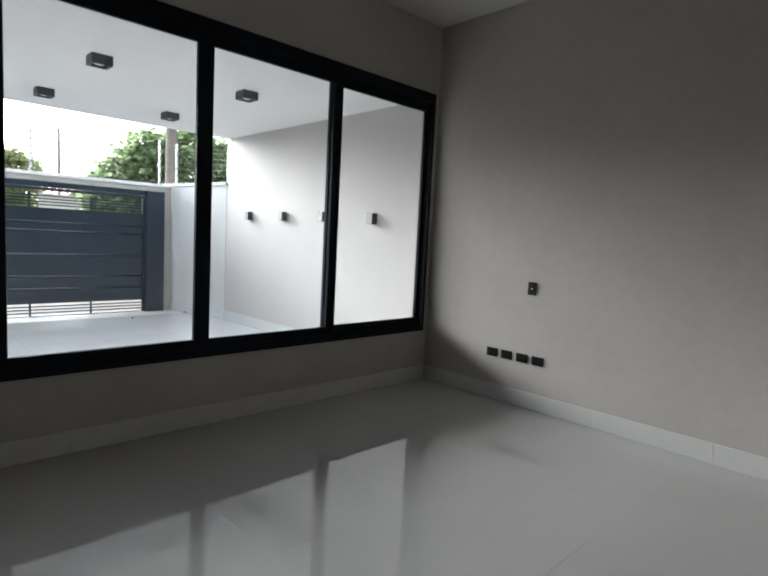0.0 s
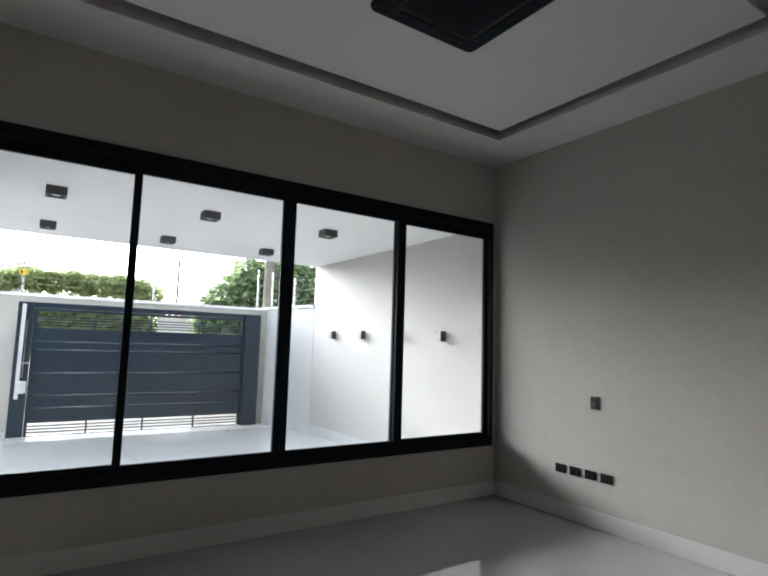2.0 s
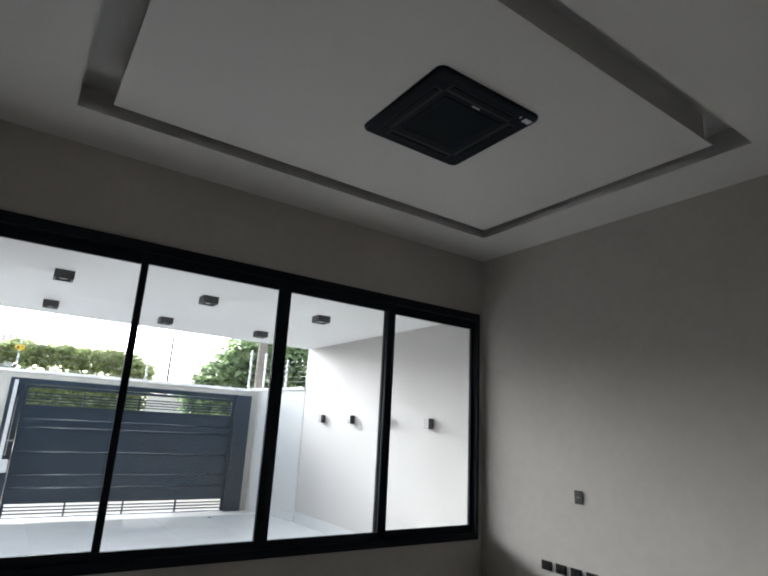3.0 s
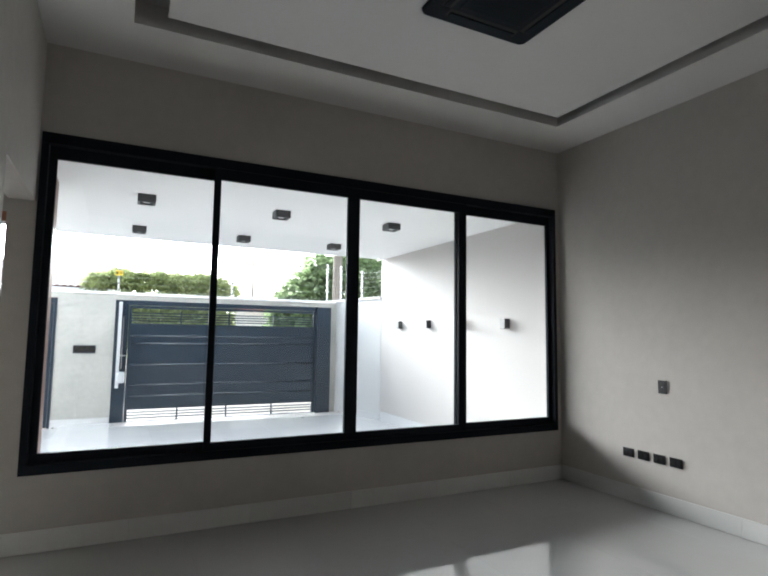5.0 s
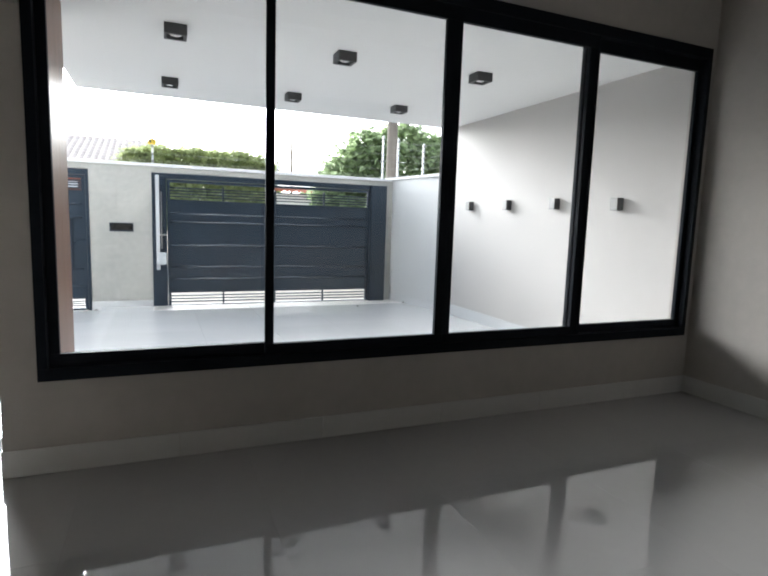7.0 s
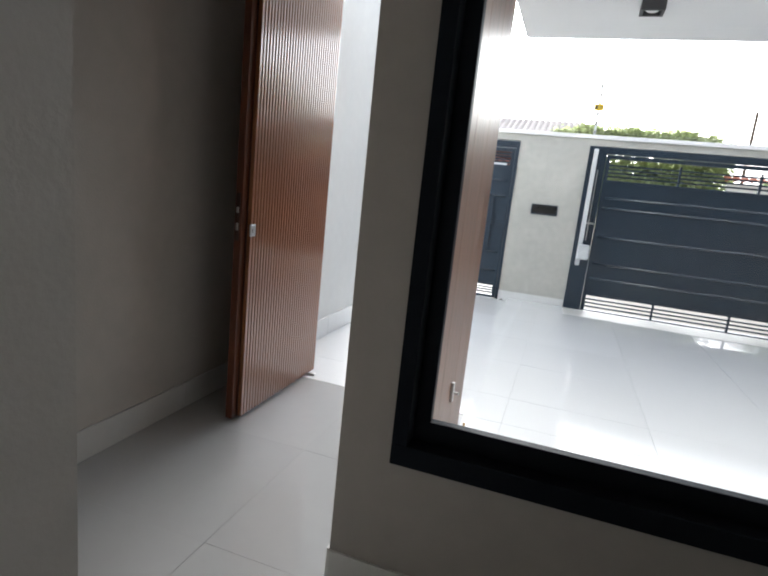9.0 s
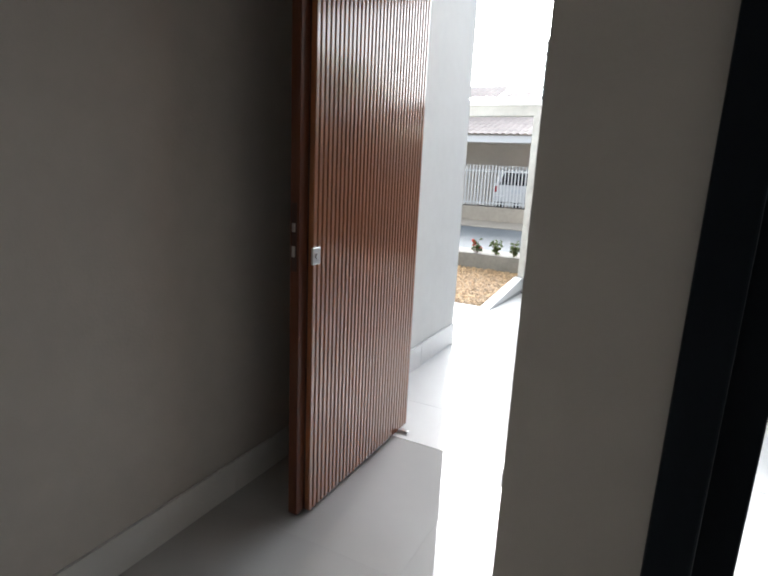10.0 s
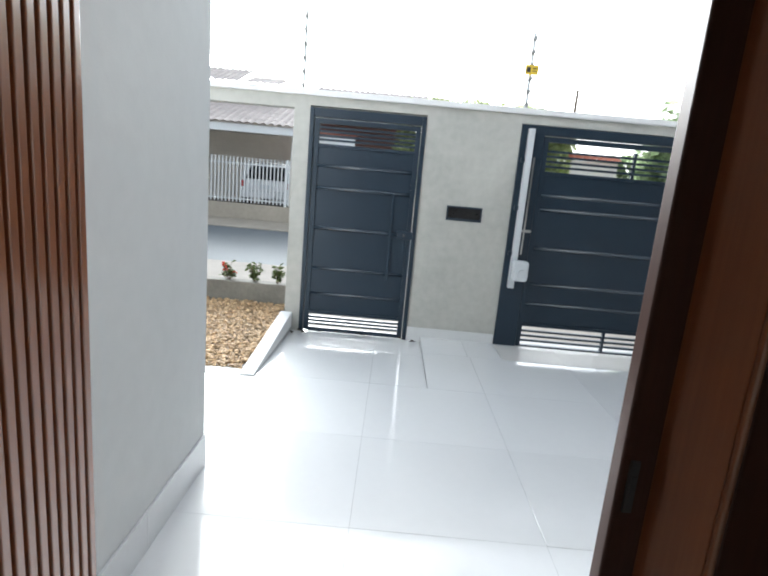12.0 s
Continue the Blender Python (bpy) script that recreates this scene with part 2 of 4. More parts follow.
def pierced(us, vs, holes, place, depth):
    """A plate over us x vs (outer bounds) with rectangular holes (u0, u1, v0, v1) right through it.
    place(u, v, w) gives the point; w runs from 0 to depth."""
    cu = sorted({*us, *(h[0] for h in holes), *(h[1] for h in holes)})
    cv = sorted({*vs, *(h[2] for h in holes), *(h[3] for h in holes)})

    def solid(i, j):
        if not (0 <= i < len(cu) - 1 and 0 <= j < len(cv) - 1):
            return False
        u, v = (cu[i] + cu[i + 1]) / 2, (cv[j] + cv[j + 1]) / 2
        return not any(h[0] < u < h[1] and h[2] < v < h[3] for h in holes)

    bm = bmesh.new()
    for i in range(len(cu) - 1):
        for j in range(len(cv) - 1):
            if not solid(i, j):
                continue
            u0, u1, v0, v1 = cu[i], cu[i + 1], cv[j], cv[j + 1]
            quads = [((u0, v0, 0), (u1, v0, 0), (u1, v1, 0), (u0, v1, 0)), ((u0, v0, depth), (u0, v1, depth), (u1, v1, depth), (u1, v0, depth))]
            for di, dj, a, b in ((-1, 0, (u0, v1), (u0, v0)), (1, 0, (u1, v0), (u1, v1)), (0, -1, (u0, v0), (u1, v0)), (0, 1, (u1, v1), (u0, v1))):
                if not solid(i + di, j + dj):
                    quads.append(((*a, 0), (*a, depth), (*b, depth), (*b, 0)))
            for q in quads:
                bm.faces.new([bm.verts.new(place(*c)) for c in q])
    bmesh.ops.remove_doubles(bm, verts=bm.verts, dist=1e-5)
    bmesh.ops.recalc_face_normals(bm, faces=bm.faces)
    return bm


# ---- plan ----
ROOM_W, ROOM_BACK, ROOM_H = -4.90, -6.2, 3.566      # the room's west face, back face, ceiling
HALL_E, HALL_W = -5.062, -6.357                      # the hall's side faces
SLAB_Z, SLAB_Y = 2.90, 4.40                         # carport slab
FRONT_Y = 6.0                                     # front wall's inner face

FALL = 0.012                                        # the carport floor falls towards the street


def ground_z(y):
    """Height of the carport floor."""
    return -FALL * (y - 1.745)


# walls
whole("wall_window", pierced((HALL_E, 0.0), (0, 3.92), [(-4.877, -0.071, 0.522, 2.896)], lambda u, v, w: (u, w, v), 0.15), PAINT,
      "greige painted wall round a wide black window", "wall", "structure")
whole("wall_east", boxes((0, 0.18, ROOM_BACK, 0.15, 0, 3.92)), PAINT, "plain greige painted wall with sockets", "wall", "structure")
whole("wall_south", boxes((HALL_W - 0.15, 0.18, ROOM_BACK - 0.15, ROOM_BACK, 0, 3.92)), PAINT, "plain greige painted wall", "wall", "structure")
whole("wall_west", pierced((ROOM_BACK, 0.0), (0, 3.92), [(-1.10, 0.001, -0.001, 2.40)], lambda u, v, w: (ROOM_W - w, u, v), ROOM_W - HALL_E), PAINT,
      "greige partition wall with an opening to the hall", "wall", "structure")
whole("wall_hall_west", boxes((HALL_W - 0.15, HALL_W, ROOM_BACK, 1.80, 0, 3.3)), PAINT, "plain greige painted hall wall", "wall", "structure")
whole("wall_hall_south", boxes((HALL_W, HALL_E, -1.9, -1.75, 0, 2.9)), PAINT, "plain greige painted hall wall", "wall", "structure")
whole("wall_hall_east", boxes((HALL_E, -4.926, 0.15, 1.44, 0, 3.3), (HALL_E, -4.99, 1.44, 1.70, 0, 3.3)), PAINT, "greige painted hall wall beside the door", "wall", "structure")
whole("wall_door", boxes((-5.112, HALL_E, 1.351, 1.389, 0, 3.3), (-5.0635, HALL_E + 0.02, 1.389, 1.64, 0, 3.3), (HALL_W, -5.116, 1.379, 1.64, 2.56, 3.3)), PAINT,
      "greige painted wall stub and lintel round the front door", "wall", "structure")
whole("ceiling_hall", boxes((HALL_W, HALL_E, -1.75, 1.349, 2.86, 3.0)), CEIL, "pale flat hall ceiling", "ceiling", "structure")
whole("roof_hall", boxes((HALL_W - 0.1, -4.93, ROOM_BACK, 1.75, 3.3, 3.45)), PLASTER, "flat pale roof over the hall", "roof", "structure")

# ceiling of the room: soffit ring, slot and island
SL = (-4.346, -0.558, -3.10, -0.570)
IS = (-4.147, -0.722, -2.92, -0.740)
bm = bmesh.new()
LIP, TOP, BACK = 0.045, 0.24, 0.13              # lip of the soffit, depth of the slot, undercut behind the lip
bx(bm, ROOM_W, SL[0], ROOM_BACK, 0, ROOM_H, ROOM_H + LIP)
bx(bm, SL[1], 0, ROOM_BACK, 0, ROOM_H, ROOM_H + LIP)
bx(bm, SL[0], SL[1], SL[3], 0, ROOM_H, ROOM_H + LIP)
bx(bm, SL[0], SL[1], ROOM_BACK, SL[2], ROOM_H, ROOM_H + LIP)
U = (SL[0] - BACK, SL[1] + BACK, SL[2] - BACK, SL[3] + BACK)
for d in ((U[0] - 0.015, U[0], U[2], U[3]), (U[1], U[1] + 0.015, U[2], U[3]), (U[0], U[1], U[3], U[3] + 0.015), (U[0], U[1], U[2] - 0.015, U[2])):
    bx(bm, *d, ROOM_H + LIP, ROOM_H + TOP)
bx(bm, IS[0], IS[1], IS[2], IS[3], ROOM_H, ROOM_H + 0.02)
bx(bm, IS[0] + 0.03, IS[1] - 0.03, IS[2] + 0.03, IS[3] - 0.03, ROOM_H + 0.02, ROOM_H + TOP)
bx(bm, ROOM_W, 0, ROOM_BACK, 0, ROOM_H + TOP, ROOM_H + 0.34)
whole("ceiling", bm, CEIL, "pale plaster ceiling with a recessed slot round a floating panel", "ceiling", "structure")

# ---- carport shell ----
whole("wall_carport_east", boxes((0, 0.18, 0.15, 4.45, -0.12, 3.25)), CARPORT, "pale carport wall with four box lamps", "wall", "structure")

def prism(foot, z0, z1):
    """An upright prism over the footprint, a list of (x, y)."""
    bm = bmesh.new()
    lo, hi = [bm.verts.new((x, y, z0)) for x, y in foot], [bm.verts.new((x, y, z1)) for x, y in foot]
    bm.faces.new(lo[::-1])
    bm.faces.new(hi)
    for i in range(len(foot)):
        j = (i + 1) % len(foot)
        bm.faces.new((lo[i], lo[j], hi[j], hi[i]))
    bmesh.ops.recalc_face_normals(bm, faces=bm.faces)
    return bm


whole("wall_boundary_east", prism([(-0.005, 4.45), (-0.28, 6.0), (-0.42, 6.8), (0.18, 6.8), (0.18, 4.45)], -0.2, 2.18), PLASTER, "low pale boundary wall", "wall", "structure")
whole("carport_slab", boxes((-5.18, 0.18, 0.15, SLAB_Y, SLAB_Z, 3.25), bevel=0.004), WHITE, "white flat carport ceiling slab", "ceiling", "structure")
whole("coping_east", prism([(-0.035, 4.45), (-0.31, 6.0), (-0.45, 6.8), (0.21, 6.8), (0.21, 4.45)], 2.18, 2.22), WHITE, "thin pale coping on the boundary wall", "coping", "structure")
whole("wall_north", pierced((-11.0, 0.0), (-0.25, 2.145), [(-6.331, -5.255, -0.15, 2.062), (-4.385, -0.425, -0.15, 2.062), (-10.2, -6.48, -0.15, 2.03)],
                            lambda u, v, w: (u, FRONT_Y + w, v), 0.16), CEMENT,
      "grey cement street wall with gate openings", "wall", "structure")
whole("coping_north", boxes((-11.0, -0.30, FRONT_Y - 0.04, FRONT_Y + 0.20, 2.145, 2.195), bevel=0.006), WHITE, "thin pale coping on the street wall", "coping", "structure")
whole("wall_house_west", boxes((-9.0, -6.333, 1.80, 3.337, -0.1, 5.2)), PLASTER,
      "tall pale grey exterior house wall", "wall", "structure")
clad = thing("wood_cladding", (-4.926, 0.79, 0), "reddish wood grain cladding panel beside the window", "wall panel", "structure")
for i in range(4):
    y0 = -0.64 + i * 0.323
    part("panel", boxes((0, 0.02, y0, y0 + 0.321, 0.005, SLAB_Z), bevel=0.002), CLAD, clad)
part("latch", boxes((0.02, 0.035, 0.24, 0.265, 0.315, 0.415), (0.035, 0.06, 0.245, 0.26, 0.355, 0.37), bevel=0.003), STEEL, clad, "small steel latch")

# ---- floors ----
floor = whole("floor", boxes((HALL_W - 0.1, 0.15, ROOM_BACK, 1.645, -0.12, -0.0025)), GROUT_IN, "polished porcelain tile floor, darkened indoors", "floor", "structure")
floor_out = whole("floor_carport", boxes((-11.0, 0.15, 1.645, 4.65, -0.15, -0.0025), (-4.905, 0.15, 0.15, 1.645, -0.15, -0.0025), (-5.11, 0.15, 4.65, FRONT_Y + 0.2, -0.15, -0.0025), (-11.0, -6.40, 4.65, FRONT_Y + 0.2, -0.15, -0.0025), (-6.40, -5.11, 4.65, FRONT_Y + 0.2, -0.15, -0.09)), GROUT, "glossy white porcelain carport floor", "floor", "structure")
floor_out.location.z, floor_out.rotation_euler.x = 1.745 * FALL, -FALL

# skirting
skirt = whole("baseboard", boxes((-0.006, 0.0, ROOM_BACK, 0, 0.0, 0.004)), SKIRT, "pale porcelain skirting dimmed indoors boards", "baseboard", "structure")


def skirting(axis, at, side, a, b, height=0.145, step=0.87, foot=0.001, material=SKIRT):
    """Strips along a wall face, from a to b."""
    u = a
    while u < b - 0.01:
        w = min(u + step, b)
        if axis == "y":
            d = (min(at, at + side * 0.011), max(at, at + side * 0.011), u + 0.001, w - 0.001, foot, height)
        else:
            d = (u + 0.001, w - 0.001, min(at, at + side * 0.011), max(at, at + side * 0.011), foot, height)
        part("skirting_strip", boxes(d, bevel=0.0015), material, skirt)
        u = w


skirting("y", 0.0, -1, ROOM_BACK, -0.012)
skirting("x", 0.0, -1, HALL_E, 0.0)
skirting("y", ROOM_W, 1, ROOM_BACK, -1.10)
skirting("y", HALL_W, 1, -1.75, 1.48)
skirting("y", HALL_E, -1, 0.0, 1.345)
skirting("y", -6.333, 1, 1.82, 3.337, 0.155, foot=-0.06, material=SKIRT_OUT)
skirting("y", 0.0, -1, 0.16, 4.44, 0.14, foot=-0.09, material=SKIRT_OUT)
part("skirting_strip", prism([(-0.005, 4.45), (-0.017, 4.45), (-0.292, 5.995), (-0.28, 5.995)], -0.12, 0.08), SKIRT_OUT, skirt)
skirting("x", FRONT_Y, -1, -5.26, -4.39, 0.045, foot=-0.12, material=SKIRT_OUT)

# ---- window ----
win = thing("window_1", (-2.47, 0.0, 0.513), "wide black aluminium sliding window with four panes", "window", "structure")
OX, OZ = -2.47, 0.513


def wpart(name, x0, x1, y0, y1, z0, z1, material, parent, label="", bevel=0.003):
    return part(name, boxes((x0 - OX, x1 - OX, y0, y1, z0 - OZ, z1 - OZ), bevel=bevel), material, parent, label)


wpart("window_frame", -4.888, -0.060, -0.018, 0.158, 0.513, 0.580, BLACK, win)
wpart("window_frame", -4.888, -0.060, -0.018, 0.10, 2.825, 2.905, BLACK, win)
wpart("window_frame", -4.888, -4.840, -0.0185, 0.10, 0.580, 2.825, BLACK, win)
wpart("window_frame", -0.100, -0.060, -0.0185, 0.10, 0.580, 2.825, BLACK, win)
for x0, x1, sl, sr, y0 in ((-4.840, -3.635, 0.050, 0.045, 0.045), (-3.695, -2.470, 0.050, 0.057, 0.0), (-2.470, -1.262, 0.060, 0.066, 0.0), (-1.335, -0.100, 0.100, 0.033, 0.045)):
    sash = wpart("sash", x0, x1, y0, y0 + 0.035, 0.580, 0.645, BLACK, win)
    wpart("rail", x0, x1, y0, y0 + 0.035, 2.735, 2.825, BLACK, sash)
    wpart("stile", x0, x0 + sl, y0 + 0.0005, y0 + 0.0345, 0.645, 2.735, BLACK, sash)
    wpart("stile", x1 - sr, x1, y0 + 0.0005, y0 + 0.0345, 0.645, 2.735, BLACK, sash)
    pane = wpart("pane", x0 + sl - 0.008, x1 - sr + 0.008, y0 + 0.014, y0 + 0.020, 0.637, 2.743, GLASS, sash, "clear glass pane", bevel=0)
    pane.visible_shadow = False
wpart("interlock", -1.270, -1.246, -0.012, 0.0, 0.580, 2.825, BLACK, win)
wpart("interlock", -3.700, -3.688, -0.012, 0.0, 0.580, 2.825, BLACK, win)
wpart("handle", -2.452, -2.436, -0.022, 0.0, 1.50, 1.72, BLACK, win, "slim black pull handle")

# ---- front door ----
dframe = thing("door_frame", (-5.528, 1.349, 0), "dark reddish wooden door frame", "door frame", "structure")
part("jamb", boxes((0.4155, 0.464, 0.041, 0.228, 0, 2.56), bevel=0.003), WOOD, dframe)
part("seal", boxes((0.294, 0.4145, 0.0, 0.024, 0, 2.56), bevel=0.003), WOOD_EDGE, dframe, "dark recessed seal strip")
part("moulding", prism([(0.326, 0.001), (0.350, -0.062), (0.3555, -0.062), (0.3555, 0.001)], 0, 2.56), WOOD, dframe)
part("bead", boxes((0.351, 0.3575, -0.068, -0.060, 0, 2.56), bevel=0.0025), WOOD, dframe)
part("casing", boxes((0.3575, 0.4145, -0.064, 0.001, 0, 2.60), bevel=0.004), WOOD_EDGE, dframe, "darkened inner casing")
part("jamb", boxes((-0.824, -0.554, 0.10, 0.25, 0, 2.56), bevel=0.006), WOOD, dframe)
part("head", boxes((-0.824, 0.294, 0.0, 0.228, 2.47, 2.559), bevel=0.006), WOOD, dframe)
part("strike_plate", boxes((0.302, 0.311, -0.003, 0.001, 1.21, 1.265), (0.304, 0.309, -0.005, -0.003, 1.225, 1.25), bevel=0.0008), LAMP, dframe, "dark strike plate")

LX, LY = -6.012, 0.900        # slatted face, free edge
door = thing("door_1", (LX, LY, 0), "open reddish wooden door with vertical slats", "door", "structure")
part("core", boxes((-0.060, -0.020, -0.045, 0.897, 0.012, 2.455), bevel=0.003), WOOD_CORE, door, "reddish door edge, darkened")
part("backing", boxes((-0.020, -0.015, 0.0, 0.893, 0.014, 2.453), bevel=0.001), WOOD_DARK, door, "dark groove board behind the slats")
slat_mesh = mesh_of("slat", boxes((-0.015, 0.008, 0, 0.0190, 0.014, 2.453), bevel=0.0025), WOOD)
for i in range(32):
    s = new("slat", slat_mesh)
    s.parent = door
    s.location = (0, 0.002 + i * 0.0280, 0)
lock = part("lock_plate", boxes((0.008, 0.017, -0.014, 0.034, 1.004, 1.066), bevel=0.003), STEEL, door, "square satin steel lock plate")
bm = bmesh.new()
rod(bm, (0.017, 0.010, 1.035), (0.022, 0.010, 1.035), 0.011, 16)
part("cylinder", bm, STEEL, lock)
part("latch_plate", boxes((-0.052, -0.030, -0.0475, -0.045, 0.98, 1.22), bevel=0.0005), WOOD_DARK, door, "dark bronze edge latch plate")
part("bolt", boxes((-0.047, -0.035, -0.053, -0.0475, 1.120, 1.150), (-0.047, -0.035, -0.053, -0.0475, 1.032, 1.070), bevel=0.001), STEEL, door)
part("pivot", boxes((-0.03, 0.055, 0.80, 0.825, 0.001, 0.016), bevel=0.003), STEEL, door, "small steel floor pivot arm")

# ---- switches and sockets ----
def plate(name, at, turn, wide, high, label, mods, group=""):
    """A wall plate that faces its own -y; mods: rocker boxes (x0, x1, z0, z1)."""
    t = thing(name, at, label, "wall plate", group=group)
    t.rotation_euler = (0, 0, radians(turn))
    part("cover", boxes((-wide / 2, wide / 2, -0.009, 0.0, -high / 2, high / 2), bevel=0.003), PLATE, t)
    for m in mods:
        part("module", boxes((m[0], m[1], -0.013, -0.009, m[2], m[3]), bevel=0.001), m[4], t)
    return t


plate("light_switch", (0.0, -1.218, 1.073), -90, 0.085, 0.115, "black upright light switch plate on the greige wall",
      [(-0.02, 0.02, -0.045, -0.002, PLATE), (-0.02, 0.02, 0.002, 0.045, PLATE), (-0.008, 0.008, -0.006, 0.002, MODULE)])
for i in range(4):
    plate("power_socket", (0.0, -0.847 - i * 0.1587, 0.441), -90, 0.118, 0.080, "black horizontal socket plate low on the greige wall",
          [(-0.045, -0.003, -0.022, 0.022, PLATE), (0.003, 0.045, -0.022, 0.022, PLATE)], group="row of sockets")
# Rocker tone and steel strip stand for reflections in the glossy black plate.
plate("hall_switch", (HALL_E, 0.968, 1.175), -90, 0.122, 0.115, "black switch plate with a pale rocker and a bright strip for its reflections",
      [(-0.044, -0.016, 0.000, 0.042, MODULE), (-0.044, -0.016, -0.044, -0.002, PLATE), (0.026, 0.032, -0.052, 0.052, STEEL)])

# ---- cassette air conditioner ----
ac = thing("air_conditioner", (-2.298, -1.998, ROOM_H), "black four-way cassette air conditioner in the ceiling", "air conditioner")
bm = bmesh.new()
bx(bm, -0.42, 0.42, -0.42, 0.42, -0.028, 0.0)
bmesh.ops.bevel(bm, geom=[e for e in bm.edges if abs(e.verts[0].co.z - e.verts[1].co.z) > 0.01], offset=0.05, segments=5, profile=0.5, affect="EDGES")
bmesh.ops.bevel(bm, geom=[e for e in bm.edges if e.verts[0].co.z < -0.02 and e.verts[1].co.z < -0.02], offset=0.02, segments=2, profile=0.5, affect="EDGES")
part("fascia", bm, BLACK, ac)
grille = part("grille", boxes((-0.235, 0.235, -0.235, 0.235, -0.036, -0.0285), bevel=0.006), BLACK, ac, "square black intake grille")
for i in range(19):
    y = -0.207 + i * 0.023
    part("slat", boxes((-0.21, 0.21, y - 0.005, y + 0.005, -0.039, -0.036)), BLACK, grille)
for k in range(4):
    rot = Matrix.Rotation(k * math.pi / 2, 4, "Z")
    for name, d, m in (("outlet", (-0.27, 0.27, 0.272, 0.345, -0.030, -0.0285), RUBBER), ("vane", (-0.255, 0.255, 0.300, 0.338, -0.040, -0.0305), BLACK)):
        bm = boxes(d, bevel=0.0 if name == "outlet" else 0.003)
        bm.transform(rot)
        part(name, bm, m, ac)
    bm = bmesh.new()
    rod(bm, (0.30, 0.30, -0.031), (0.30, 0.30, -0.0285), 0.028, 16)
    bm.transform(rot)
    part("corner_cap", bm, BLACK, ac)
part("display", boxes((0.325, 0.385, -0.375, -0.335, -0.033, -0.028), bevel=0.004), PVC, ac, "pale receiver window")
part("indicator", boxes((0.285, 0.297, -0.372, -0.352, -0.032, -0.028), bevel=0.002), PVC, ac)
part("badge", boxes((-0.03, 0.03, -0.262, -0.252, -0.0305, -0.028)), MODULE, ac)

# ---- carport lamps ----
def ceiling_spot(at):
    t = thing("ceiling_spot", at, "black square surface spotlight under the carport slab", "ceiling lamp", group="carport ceiling spots")
    part("body", pierced((-0.085, 0.085), (-0.085, 0.085), [(-0.062, 0.062, -0.062, 0.062)], lambda u, v, w: (u, v, w - 0.082), 0.060), LAMP, t)
    part("back", boxes((-0.085, 0.085, -0.085, 0.085, -0.022, 0.0)), LAMP, t)
    bm = bmesh.new()
    bmesh.ops.create_uvsphere(bm, u_segments=20, v_segments=8, radius=0.055, matrix=Matrix.Translation((0, 0, -0.049)) @ Matrix.Diagonal((1, 1, 0.5, 1)))
    part("bulb", bm, LENS, t, "frosted white bulb")
    return t


spot = ceiling_spot((-4.136, 1.560, SLAB_Z))
for x, y in ((-2.715, 1.560), (-1.305, 1.530), (-4.146, 3.360), (-2.772, 3.350), (-1.390, 3.320)):
    copy_thing(spot, pose(x, y, SLAB_Z))


def wall_lamp(at):
    t = thing("wall_lamp", at, "dark grey box lamp on the carport wall", "wall lamp", group="carport wall lamps")
    part("housing", pierced((-0.075, 0.0), (-0.05, 0.05), [(-0.064, -0.012, -0.038, 0.038)], lambda u, v, w: (u, v, w - 0.062), 0.124), LAMP, t)
    part("core", boxes((-0.064, -0.0125, -0.0375, 0.0375, -0.02, 0.02)), LENS, t)
    part("front_plate", boxes((-0.080, -0.0755, -0.045, 0.045, -0.057, 0.057), bevel=0.002), GALV, t, "grey front plate")
    return t


lamp = wall_lamp((0.0, 0.887, 1.663))
for y in (1.815, 2.746, 3.672):
    copy_thing(lamp, pose(0.0, y, 1.682))

